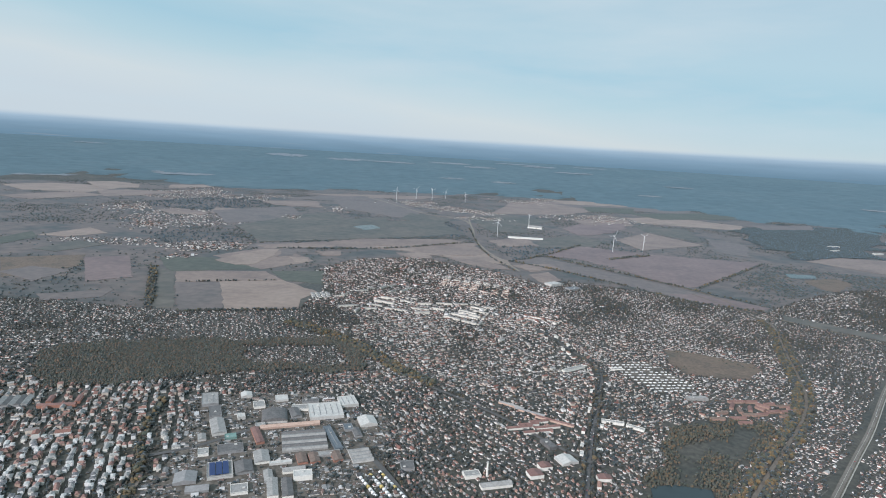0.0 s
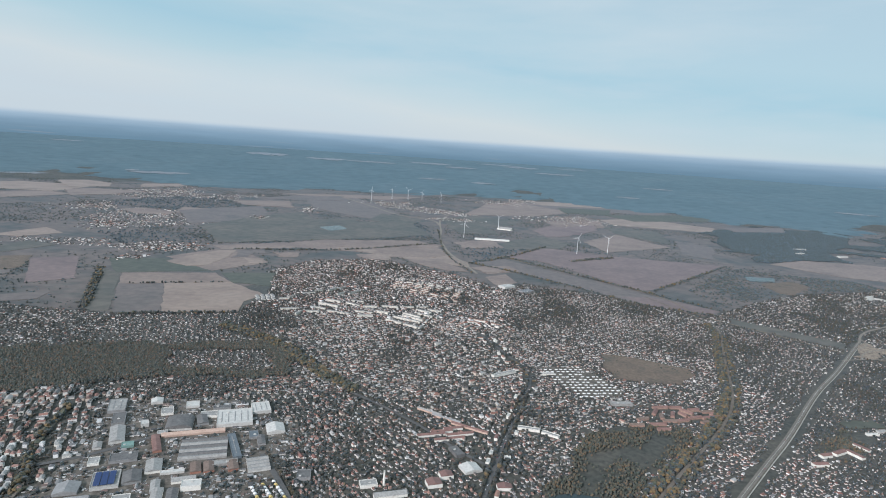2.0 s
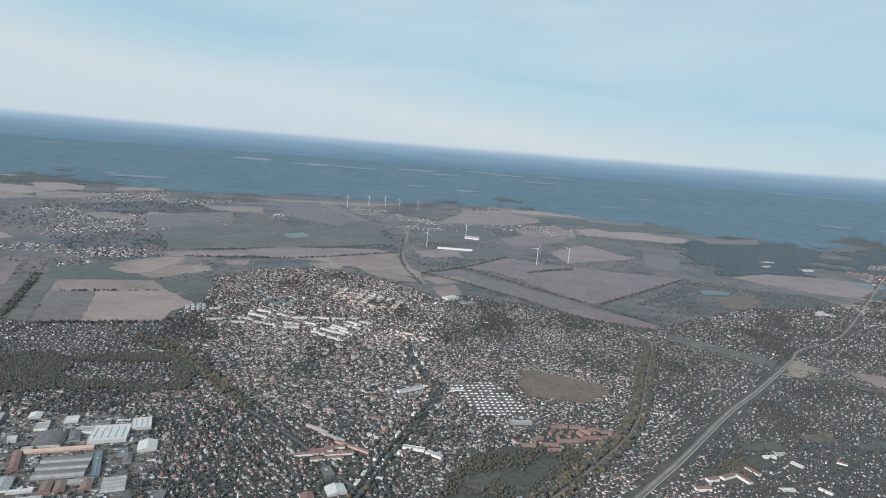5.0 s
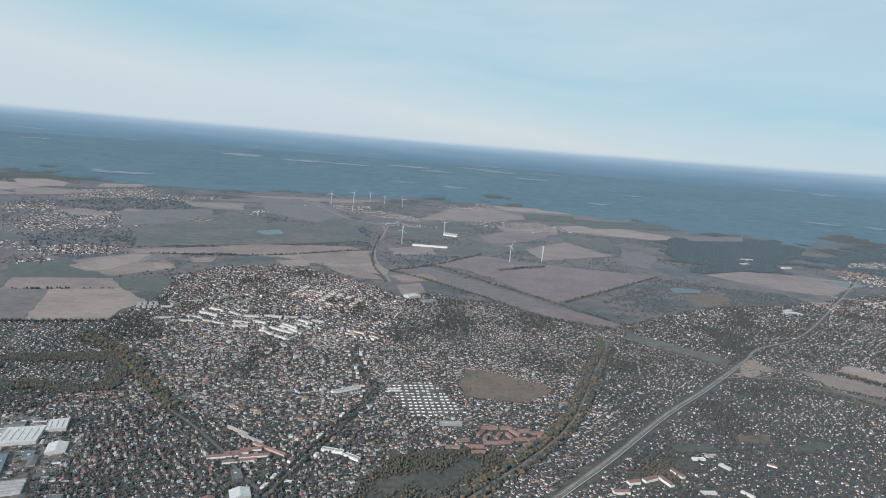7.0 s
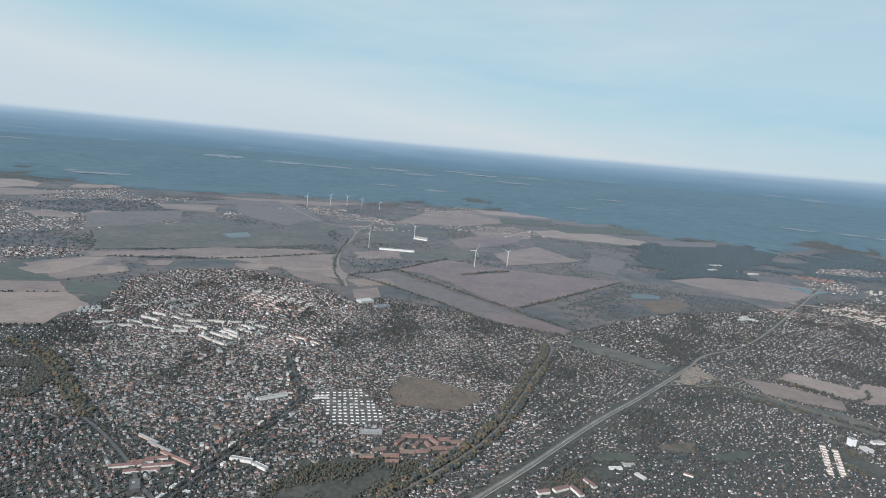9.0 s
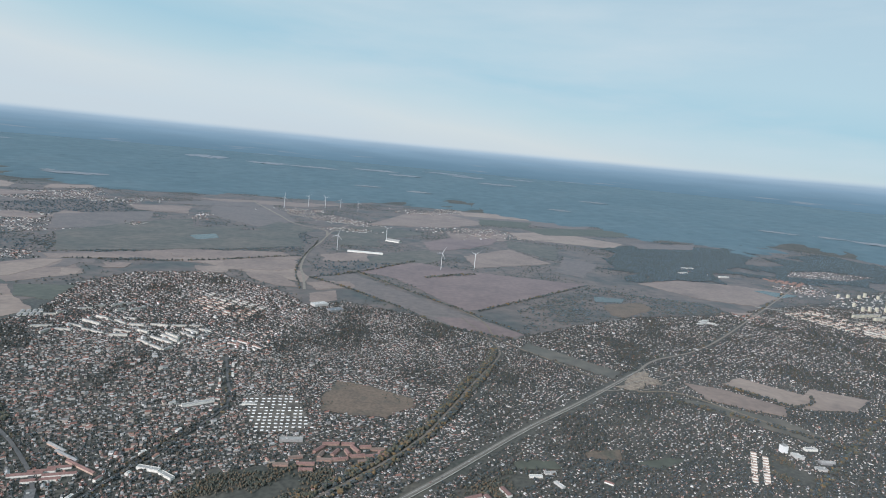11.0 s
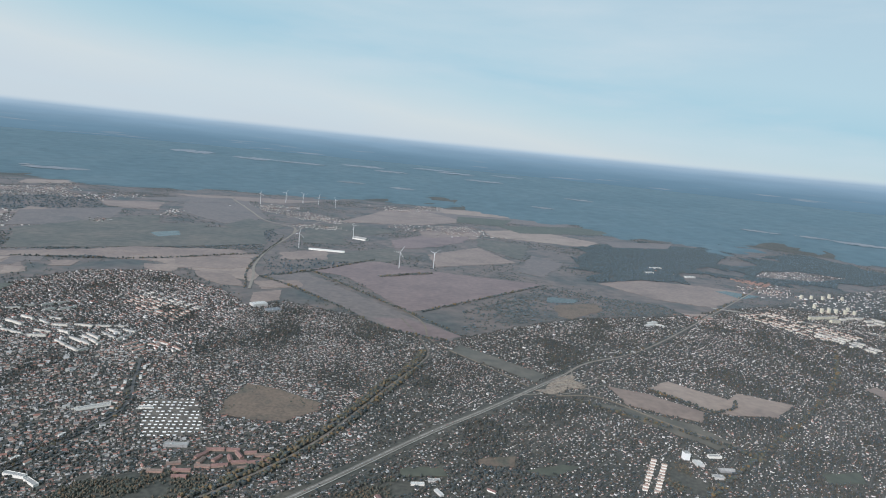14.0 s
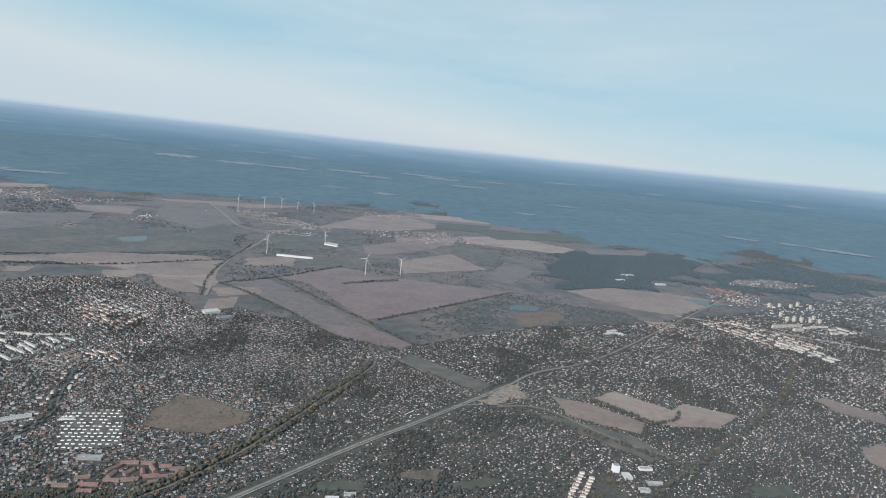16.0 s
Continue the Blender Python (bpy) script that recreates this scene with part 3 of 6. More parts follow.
field("field", [(-1013, 1448), (-981, 1497), (-877, 1457), (-864, 1412), (-931, 1379)], M_TAN, "tan field among dark copses")
field("field", [(-1635, 2124), (-1576, 2210), (-1443, 2139), (-1374, 2008), (-1452, 1905)], M_TANP, "far pale field beside woods")
field("field", [(-1399, 1817), (-1364, 1912), (-1247, 1932), (-1193, 1920), (-1222, 1760), (-1286, 1669)], M_TAN, "far tan field with copses")
field("field", [(-780, 1782), (-707, 1839), (-679, 1787), (-739, 1708)], M_TAN, "small far tan field")
field("field", [(-1361, 2208), (-1242, 2344), (-1203, 2191), (-1296, 2069)], M_TANP, "far pale field by a village")
for poly, lab in (([(-490, 1362), (-451, 1421), (-421, 1366), (-452, 1317)], "small blue-grey lake in fields"), ([(787, 1319), (818, 1333), (883, 1308), (815, 1255)], "pale lake beside a tan field"),
                  ([(377, 1096), (435, 1098), (419, 1063), (367, 1050)], "dark pond among bushes"), ([(-100, 292), (-98, 301), (-83, 307), (-60, 306), (-62, 292)], "dark still pond among autumn trees")):
    sheet("water", poly, M_WATER, lab, "water")
sheet("yard", INDUSTRY, M_YARD, "grey concrete and gravel factory yard", "yard", thick=0.1, clear=False)
sheet("building_site", [(286, 630), (304, 652), (322, 678), (338, 694), (343, 684), (336, 672), (346, 662), (341, 652), (325, 644), (318, 632), (298, 622)], M_SAND, "sandy building site of a road junction", "building site", amp=4)
for lab, pts in (("pale curved ramp of a new junction", [(262, 612), (290, 622), (320, 630), (352, 655), (372, 668)]), ("pale curved ramp on sand", [(300, 655), (325, 672), (338, 690), (342, 715)]), ("sandy haul track across a site", [(285, 618), (312, 650), (345, 668), (372, 690)])):
    ribbon("road", pts, 1.4, M_PALE, lab, clear=3)

# ---- roads and railway ----
RAIL = [(-80, 245), (-4, 345), (46, 410), (80, 465), (104, 525), (130, 600), (160, 680), (168, 725), (150, 790), (125, 860)]
HWY = [(-60, 220), (54, 357), (100, 412), (173, 505), (237, 578), (330, 690)]
ribbon("road", HWY, 5.2, M_VERGE, "sandy verge of a wide new road", z=0.42, clear=11)
ribbon("road", HWY, 1.4, M_LANE, "pale concrete carriageway", z=0.52, off=1.6)
ribbon("road", HWY, 1.4, M_LANE, "pale concrete carriageway with traffic", z=0.52, off=-0.4)
ribbon("road", HWY, 0.35, M_CONC, "narrow bright noise barrier base", z=0.62, off=0.6)
ribbon("road", HWY, 0.7, M_CONC, "pale concrete service lane", z=0.52, off=-2.3)
ribbon("road", [(330, 690), (369, 740), (469, 824), (666, 1069), (1008, 1509)], 2.8, M_PALE, "grey country road leading to the towers", clear=7)
ribbon("road", [(-150, 215), (-137, 288), (-121, 359), (-88, 490), (-108, 557), (-129, 612)], 2.6, M_ASPH, "dark main street lined with trees", clear=5)
ribbon("road", [(-126, 945), (-150, 1040), (-177, 1134), (-200, 1300), (-204, 1441), (-215, 1660), (-200, 1800), (-175, 1990)], 4.6, M_PALE, "pale wide country road between fields", clear=10)
ribbon("road", [(-212, 1560), (-240, 1660), (-344, 1747), (-452, 1942), (-641, 2286)], 6, M_PALE, "far pale road across fields", clear=12)
ribbon("road", [(463, 539), (415, 574), (357, 627), (308, 622)], 3, M_DIRT, "sandy track beside fields", clear=5)
ribbon("railway", RAIL, 2.6, M_BALLAST, "brown railway bed in a curve", "railway", clear=5)
ribbon("road", [(-274, 325), (-246, 283), (-230, 250)], 3.4, M_ASPH, "grey street beside factory halls", clear=6)
ribbon("road", [(-400, 290), (-373, 309), (-348, 336), (-320, 350)], 3.0, M_ASPH, "grey street between factory halls", clear=5)
ribbon("road", [(700, 1140), (734, 1130), (796, 1113), (906, 1068), (995, 1037), (1150, 990)], 6, M_CONC, "long pale concrete track past the flats", clear=9)
ribbon("road", [(380, 430), (438, 488), (498, 546), (588, 637), (703, 771), (791, 908)], 1.7, M_STREET, "grey street past fields and houses", clear=3)
ribbon("road", [(281, 640), (230, 700), (170, 770), (135, 887), (-70, 1123)], 2.5, M_DIRT, "narrow farm track along a hedge", clear=4)
ribbon("road", [(-238, 431), (-205, 405), (-170, 372), (-150, 348), (-120, 322)], 2.6, M_ASPH, "grey side street among houses", clear=4)
ribbon("road", [(-383, 235), (-390, 272), (-410, 310), (-428, 372)], 4.0, M_BALLAST, "reddish street with bare trees", clear=6)

# ---- houses ----


def house_arrays(x, y, rot, w, d, h, rh, flat):
    """Corners and triangles of many plain houses: walls and a gabled (or flat) roof."""
    n = len(x)
    o = 0.08
    bx = np.array([-1, 1, 1, -1, -1, 1, 1, -1]) * 0.5
    by = np.array([-1, -1, 1, 1, -1, -1, 1, 1]) * 0.5
    bz = np.array([0, 0, 0, 0, 1, 1, 1, 1])
    rx = np.array([-1, 1, 1, -1, -1, 1]) * 0.5
    ry = np.array([-1, -1, 1, 1, 0, 0]) * 0.5
    rz = np.array([0, 0, 0, 0, 1, 1])
    lx = np.concatenate([bx[None] * w[:, None], rx[None] * (w + 2 * o)[:, None]], 1)
    ly = np.concatenate([by[None] * d[:, None], ry[None] * (d + 2 * o)[:, None]], 1)
    lz = np.concatenate([bz[None] * h[:, None], h[:, None] - 0.02 + rz[None] * rh[:, None]], 1) + rise(x, y)[:, None]
    c, s = np.cos(rot)[:, None], np.sin(rot)[:, None]
    v = np.stack([x[:, None] + c * lx - s * ly, y[:, None] + s * lx + c * ly, lz], 2)
    t = np.array([(0, 1, 5), (0, 5, 4), (1, 2, 6), (1, 6, 5), (2, 3, 7), (2, 7, 6), (3, 0, 4), (3, 4, 7), (8, 9, 13), (8, 13, 12), (10, 11, 12), (10, 12, 13), (8, 12, 11), (9, 10, 13)])
    tris = (np.arange(n) * 14)[:, None, None] + t[None]
    idx = np.tile(np.array([0] * 8 + [1] * 6), n)
    return v.reshape(-1, 3), tris.reshape(-1, 3), idx


rng = np.random.default_rng(7)
HX, HY, HR, HS = [], [], [], []
TX, TY, TG = [], [], []
SV = []


def patches(x, y, f=0.018, z=5.3):
    return np.array([noise.noise((a * f, b * f, z)) for a, b in zip(x, y)]) if len(x) else np.zeros(0)


def rows_of_houses(x0, x1, y0, y1, deg, street, pitch, skip, size=1.0, trees=0.21, code=1, paved=True):
    """Houses in rows along parallel streets, with gardens and trees between them."""
    street, pitch, size = (street * 0.78, pitch * 0.70, size * 0.8) if paved else (street, pitch, size)
    a = radians(deg)
    ca, sa = math.cos(a), math.sin(a)
    cx, cy = (x0 + x1) / 2, (y0 + y1) / 2
    R = math.hypot(x1 - x0, y1 - y0) / 2 + 20
    us = np.arange(-R, R, pitch)
    vs = np.arange(-R, R, street)

    def bend(u, v):
        return 3.4 * np.sin(u * 0.017 + v * 0.031) + 1.5 * np.sin(u * 0.051 + v * 0.07)

    def to_world(u, w):
        return cx + u * ca - w * sa, cy + u * sa + w * ca

    def fits(px, py):
        return (px > x0) & (px < x1) & (py > y0) & (py < y1) & in_view(px, py, 12) & (zone_at(px, py) == code)

    for v in vs:
        for side in (-1, 1):
            u = us + rng.uniform(-0.4, 0.4, len(us)) * pitch + rng.uniform(0, pitch)
            w = v + side * (0.8 + 1.0 * size + street * 0.07) + rng.normal(0, 0.75, len(us)) + bend(u, v)
            back = rng.random(len(us)) < 0.16
            w = w + back * side * 0.2 * street
            px, py = to_world(u, w)
            ok = fits(px, py)
            u, px, py = u[ok], px[ok], py[ok]
            p = patches(px, py)
            ok = rng.random(len(px)) > skip + 0.04 + 0.2 * (px > 110) + 0.14 * (p > 0.40) - 0.12 * (p < -0.2)
            m = ok.sum()
            HX.append(px[ok]), HY.append(py[ok])
            HR.append(np.full(m, a) + (rng.random(m) < 0.18) * (math.pi / 2) + rng.normal(0, 0.06, m))
            HS.append(size * np.where(px[ok] > 60, 0.95, 1.0) * rng.uniform(0.75, 1.2, m) * np.where(rng.random(m) < 0.04, 1.7, 1.0))
        if paved:
            u = np.arange(-R, R, 6.0)
            px, py = to_world(u + 3, v + bend(u + 3, v))
            for k in np.nonzero(fits(px, py))[0]:
                q = []
                for uu in (u[k], u[k] + 6):
                    for e in (-0.33, 0.33):
                        q.append((*to_world(uu, v + e + bend(uu, v)), 0.07))
                SV.append(q)
    n = int(trees * (0.95 if x0 > 100 else 0.78) * (x1 - x0) * (y1 - y0))
    px, py = rng.uniform(x0, x1, n), rng.uniform(y0, y1, n)
    ok = fits(px, py)
    px, py = px[ok], py[ok]
    u = (px - cx) * ca + (py - cy) * sa
    w = -(px - cx) * sa + (py - cy) * ca
    ph = ((w - bend(u, w) + R) / street) % 1.0
    p = patches(px, py)
    ok = ((ph > 0.10) & (ph < 0.90) | (p > 0.4)) & (rng.random(len(px)) < 0.72 + 0.3 * (p > 0.3) - 0.25 * (p < -0.25))
    TX.append(px[ok]), TY.append(py[ok])
    TG.append(np.where(p[ok] > 0.4, 1.2, 1.0))


def clear_box(x, y, w, d, deg, pad=2.0):
    a = radians(deg)
    u = (ZX - x) * math.cos(a) + (ZY - y) * math.sin(a)
    v = -(ZX - x) * math.sin(a) + (ZY - y) * math.cos(a)
    ZONE[(abs(u) < w / 2 + pad) & (abs(v) < d / 2 + pad)] = 2


def box(bm, x0, x1, y0, y1, z0, z1, bevel=0.0):
    r = bmesh.ops.create_cube(bm, size=1.0, matrix=Matrix.LocRotScale(((x0 + x1) / 2, (y0 + y1) / 2, (z0 + z1) / 2), None, (x1 - x0, y1 - y0, z1 - z0)))
    if bevel:
        es = {e for v in r["verts"] for e in v.link_edges}
        bmesh.ops.bevel(bm, geom=list(es), offset=bevel, segments=1, affect="EDGES")
    return r["verts"]


def empty(name, x, y, deg, label, category, group=""):
    e = new(name)
    e.matrix_world = pose(x, y, 0, 0, 0, deg)
    return tagged(e, label, category, group)


def hall(x, y, w, d, deg, h, kind, wall, roof, label):
    """A factory hall: walls, parapet or pitched roof, and what stands on the roof."""
    h *= 0.8
    clear_box(x, y, w, d, deg)
    if len(label.split()) < 4:
        label += " beside other halls"
    e = empty("factory_hall", x, y, deg, label, "hall", "factory halls")
    bm = bmesh.new()
    box(bm, -w / 2, w / 2, -d / 2, d / 2, -0.1, h)
    part("wall", bm, wall, e)
    if kind == "flat":
        bm = bmesh.new()
        box(bm, -w / 2 - 0.05, w / 2 + 0.05, -d / 2 - 0.05, d / 2 + 0.05, h, h + 0.15)
        part("roof", bm, roof, e)
        for sx, x0, x1, y0, y1 in ((0, -w / 2, w / 2, -d / 2, -d / 2 + 0.2), (0, -w / 2, w / 2, d / 2 - 0.2, d / 2), (0, -w / 2, -w / 2 + 0.2, -d / 2 + 0.2, d / 2 - 0.2), (0, w / 2 - 0.2, w / 2, -d / 2 + 0.2, d / 2 - 0.2)):
            bm = bmesh.new()
            box(bm, x0, x1, y0, y1, h + 0.15, h + 0.4)
            part("parapet", bm, wall, e)
        if w * d > 150:
            for q in range(int(w / 4)):
                bm = bmesh.new()
                xx = -w / 2 + (q + 0.75) * w / (int(w / 4) + 0.5)
                box(bm, xx - 0.25, xx + 0.25, -d * 0.36, d * 0.36, h + 0.14, h + 0.32, 0.05)
                part("skylight", bm, M_METAL, e)
        n = max(1, int(w * d / 90))
        rnd = random.Random(int(x * 7 + y))
        for k in range(n):
            px, py, s = rnd.uniform(-w / 2 + 1.5, w / 2 - 1.5), rnd.uniform(-d / 2 + 1.5, d / 2 - 1.5), rnd.uniform(0.4, 0.9)
            bm = bmesh.new()
            box(bm, px - s, px + s, py - s * 0.6, py + s * 0.6, h + 0.15, h + 0.15 + s * 0.8, 0.05)
            part("roof_unit", bm, M_WHITE, e)
    elif kind == "gable" and w > 1.8 * d:
        bm = bmesh.new()
        vs = [bm.verts.new(p) for xx in (-w / 2 - 0.12, w / 2 + 0.12) for p in ((xx, -d / 2 - 0.12, h), (xx, d / 2 + 0.12, h), (xx, 0, h + d * 0.28))]
        for f in ((0, 1, 2), (3, 5, 4), (0, 2, 5, 3), (1, 4, 5, 2), (0, 3, 4, 1)):
            bm.faces.new([vs[i] for i in f])
        bmesh.ops.recalc_face_normals(bm, faces=bm.faces[:])
        part("roof", bm, roof, e)
    elif kind == "gable":
        n = max(1, round(w / 9))
        for k in range(n):
            x0, x1 = -w / 2 + k * w / n, -w / 2 + (k + 1) * w / n
            bm = bmesh.new()
            vs = [bm.verts.new(p) for yy in (-d / 2 - 0.15, d / 2 + 0.15) for p in ((x0 - 0.05, yy, h), (x1 + 0.05, yy, h), ((x0 + x1) / 2, yy, h + w / n * 0.12))]
            for f in ((0, 1, 2), (3, 5, 4), (0, 2, 5, 3), (1, 4, 5, 2), (0, 3, 4, 1)):
                bm.faces.new([vs[i] for i in f])
            bmesh.ops.recalc_face_normals(bm, faces=bm.faces[:])
            part("roof", bm, roof, e)
    elif kind == "arch":
        bm = bmesh.new()
        N = 10
        rows = []
        for k in range(N + 1):
            a = math.pi * k / N
            rows.append([bm.verts.new((-math.cos(a) * (w / 2 + 0.1), yy, h + math.sin(a) * w * 0.14)) for yy in (-d / 2 - 0.1, d / 2 + 0.1)])
        for r, s in zip(rows, rows[1:]):
            bm.faces.new((r[0], s[0], s[1], r[1]))
        bm.faces.new([r[0] for r in rows])
        bm.faces.new([r[1] for r in rows])
        bmesh.ops.recalc_face_normals(bm, faces=bm.faces[:])
        part("roof", bm, roof, e)
    elif kind == "saw":
        n = max(3, round(w / 4.2))
        for k in range(n):
            x0, x1 = -w / 2 + k * w / n, -w / 2 + (k + 1) * w / n
            bm = bmesh.new()
            vs = [bm.verts.new(p) for yy in (-d / 2, d / 2) for p in ((x0, yy, h), (x1 - 0.05, yy, h), (x0 + 0.25 * (x1 - x0), yy, h + 1.1))]
            for f in ((0, 1, 2), (3, 5, 4), (0, 2, 5, 3), (1, 4, 5, 2), (0, 3, 4, 1)):
                bm.faces.new([vs[i] for i in f])
            bmesh.ops.recalc_face_normals(bm, faces=bm.faces[:])
            part("roof", bm, roof if k % 2 else M_FLATL, e)
    return e


M_BROWNR = mat("roof_brown", [(0.16, 0.12, 0.10), (0.21, 0.16, 0.135)], 0.2, fine=(0.8, 0.12))
M_FLATP = mat("roof_pale_gravel", [(0.46, 0.46, 0.44), (0.56, 0.56, 0.54)], 0.2, fine=(0.8, 0.08))
M_ORANGE = mat("roof_orange_tiles", [(0.29, 0.17, 0.13), (0.36, 0.22, 0.175)], 0.2, fine=(0.8, 0.1))
M_FLATL = mat("roof_felt_light", [(0.26, 0.255, 0.245), (0.35, 0.345, 0.33)], 0.2, fine=(0.8, 0.14))
M_FLATD = mat("roof_felt_dark", [(0.115, 0.113, 0.112), (0.17, 0.167, 0.164)], 0.2, fine=(0.8, 0.14))
M_METAL = mat("roof_metal", [(0.23, 0.232, 0.232), (0.30, 0.30, 0.298)], 0.2, fine=(0.8, 0.08))
M_TURQ = mat("roof_turquoise", [(0.17, 0.28, 0.255), (0.22, 0.33, 0.30)], 0.2, fine=(0.8, 0.08))
M_BLUE = mat("roof_blue", [(0.13, 0.155, 0.175), (0.165, 0.19, 0.21)], 0.2, fine=(0.8, 0.08))
M_RED = mat("roof_red", [(0.185, 0.11, 0.098), (0.24, 0.148, 0.13)], 0.2, fine=(0.8, 0.12))
M_WARM = mat("wall_warm", [(0.44, 0.31, 0.25), (0.52, 0.39, 0.32)], 0.2, fine=(0.8, 0.1))
M_CREAM = mat("wall_cream", [(0.70, 0.68, 0.62), (0.78, 0.76, 0.70)], 0.2, fine=(0.8, 0.06))
M_SLAB = mat("wall_weathered_pale", [(0.58, 0.55, 0.48), (0.70, 0.67, 0.60)], 0.05, fine=(0.8, 0.12))
M_BRICK = mat("wall_brick", [(0.30, 0.15, 0.11), (0.38, 0.20, 0.15)], 0.3, fine=(1.0, 0.1))
M_SOLAR = mat("solar_cells", [(0.02, 0.04, 0.12), (0.03, 0.055, 0.15)], 0.3, rough=0.35, spec=0.5, fine=(1.0, 0.1), haze_veil=0.0)

hall(-308, 369, 23.4, 23.2, 20, 3.2, "flat", M_WHITE, M_WHITE, "large flat white-roofed market hall")
hall(-296, 388, 12.7, 16, 25, 2.8, "flat", M_WHITE, M_WHITE, "flat white-roofed annex hall")
hall(-276, 358, 11.8, 13, 23, 2.8, "gable", M_WHITE, M_WHITE, "white metal hall with a shallow roof")
hall(-394, 373, 11.3, 20, 24, 3.0, "flat", M_METAL, M_FLATL, "grey flat-roofed warehouse")
hall(-382, 354, 8, 17, 25, 3.0, "flat", M_METAL, M_FLATD, "dark flat-roofed warehouse")
hall(-371, 333, 9, 22, 28, 3.0, "gable", M_WHITE, M_FLATL, "pale grey ridged warehouse")
hall(-340, 354, 17, 17, 18, 2.6, "arch", M_WHITE, M_FLATD, "hall with a dark arched roof and white front")
hall(-325, 372, 16, 8, 18, 2.4, "flat", M_CREAM, M_FLATL, "low cream workshop")
hall(-345, 385, 9, 9, 22, 2.2, "flat", M_WHITE, M_WHITE, "small white workshop")
hall(-311, 325, 26, 28, 109, 2.2, "saw", M_FLATL, M_FLATD, "grey factory with rows of skylight roofs")
hall(-326, 344, 39, 4.5, 21, 2.2, "gable", M_WARM, M_WARM, "long low salmon-coloured shed")
hall(-294, 331, 5, 32, 28, 2.4, "flat", M_BLUE, M_BLUE, "long narrow blue-grey hall")
hall(-272, 312, 16, 13, 114, 2.0, "saw", M_WHITE, M_FLATL, "white workshop with striped roof")
hall(-293, 310, 17, 5, 22, 2.2, "flat", M_FLATL, M_FLATL, "long pale shed")
hall(-313, 269, 6, 18, 20, 2.6, "gable", M_CREAM, M_FLATL, "narrow hall with a striped roof")
hall(-305, 270, 6, 18, 20, 2.6, "gable", M_CREAM, M_FLATD, "narrow hall with a dark roof")
hall(-300, 283, 10.5, 7, 18, 4.0, "flat", M_CREAM, M_WHITE, "cream office block with a flat roof")
hall(-348, 282, 14, 17, 24, 2.6, "flat", M_WHITE, M_FLATL, "white hall with blue solar panels on its roof")
hall(-363, 271, 12, 11, 20, 2.6, "gable", M_METAL, M_METAL, "grey metal workshop")
hall(-336, 287, 10, 13, 26, 2.6, "gable", M_METAL, M_FLATD, "dark workshop hall")
hall(-352, 307, 15, 10, 24, 2.4, "flat", M_METAL, M_FLATD, "dark flat workshop")
hall(-358, 322, 7, 6, 26, 2.2, "flat", M_TURQ, M_TURQ, "small turquoise-roofed shed")
hall(-330, 300, 9, 14, 24, 2.6, "gable", M_CREAM, M_FLATL, "cream workshop")
hall(-521, 347, 20, 16, 20, 2.2, "saw", M_METAL, M_FLATD, "dark striped factory roof")
hall(-490, 346, 24, 3.4, 16, 2.6, "gable", M_BRICK, M_RED, "long red-roofed brick school wing")
hall(-500, 354, 3.4, 11, 20, 2.6, "gable", M_BRICK, M_RED, "red-roofed brick school wing")
hall(-482, 358, 3.4, 11, 20, 2.6, "gable", M_BRICK, M_RED, "red-roofed brick school wing")
hall(-143, 327, 12, 10, 26, 1.7, "gable", M_WHITE, M_WHITE, "white double-ridged supermarket")
hall(-152, 346, 6, 12, 28, 2.4, "flat", M_FLATD, M_FLATD, "dark flat shed")
hall(-85, 382, 13, 3.4, -30, 1.8, "flat", M_CREAM, M_FLATL, "long white flat-roofed shop")
hall(-100, 388, 16, 3.5, -8, 2.2, "flat", M_CREAM, M_FLATL, "long low cream shop")
hall(409, 499, 7, 9, 5, 2.0, "flat", M_WHITE, M_WHITE, "low white hall")
hall(430, 515, 12, 4, 8, 2.2, "flat", M_CREAM, M_FLATL, "long pale depot")
hall(430, 491, 13, 5, 4, 2.2, "gable", M_METAL, M_FLATL, "ridged grey depot")
hall(417, 478, 9, 5, 4, 2.2, "flat", M_WHITE, M_FLATL, "flat pale depot")
hall(520, 958, 22, 5, 36, 2.6, "flat", M_WHITE, M_FLATP, "long white school wing")
hall(538, 962, 5, 16, 36, 2.6, "flat", M_WHITE, M_FLATP, "white school wing beside trees")
hall(530, 976, 22, 5, 36, 2.6, "flat", M_WHITE, M_FLATP, "long white school wing")
hall(122, 388, 12, 4, 30, 2.4, "gable", M_CREAM, M_RED, "red-roofed block among trees")
hall(133, 387, 4, 12, 25, 2.4, "gable", M_CREAM, M_RED, "red-roofed block among trees")
hall(145, 399, 4, 11, 28, 2.4, "gable", M_CREAM, M_RED, "red-roofed block among trees")
hall(97, 368, 11, 4, 10, 2.4, "gable", M_CREAM, M_RED, "red-roofed block among trees")
hall(109, 382, 9, 4, 20, 2.4, "gable", M_CREAM, M_RED, "red-roofed block among trees")
hall(158, 377, 11, 3, 8, 1.5, "flat", M_WHITE, M_FLATP, "long white flat-roofed school")
hall(186, 380, 3, 9, 40, 1.4, "gable", M_CREAM, M_FLATP, "pale narrow hall among trees")
hall(186, 416, 3, 9, 35, 1.4, "flat", M_WHITE, M_WHITE, "narrow bright white hall")
hall(170, 425, 10, 3, 8, 1.4, "flat", M_CREAM, M_FLATP, "pale long sports hall")
hall(225, 425, 7, 2.6, -30, 1.5, "gable", M_CREAM, M_RED, "red-roofed long house")
hall(-83, 857, 22, 14, 40, 4.0, "flat", M_WHITE, M_FLATP, "large white hall at the town's edge")
hall(-56, 836, 20, 14, 38, 3.0, "flat", M_METAL, M_BLUE, "blue-grey flat hall")
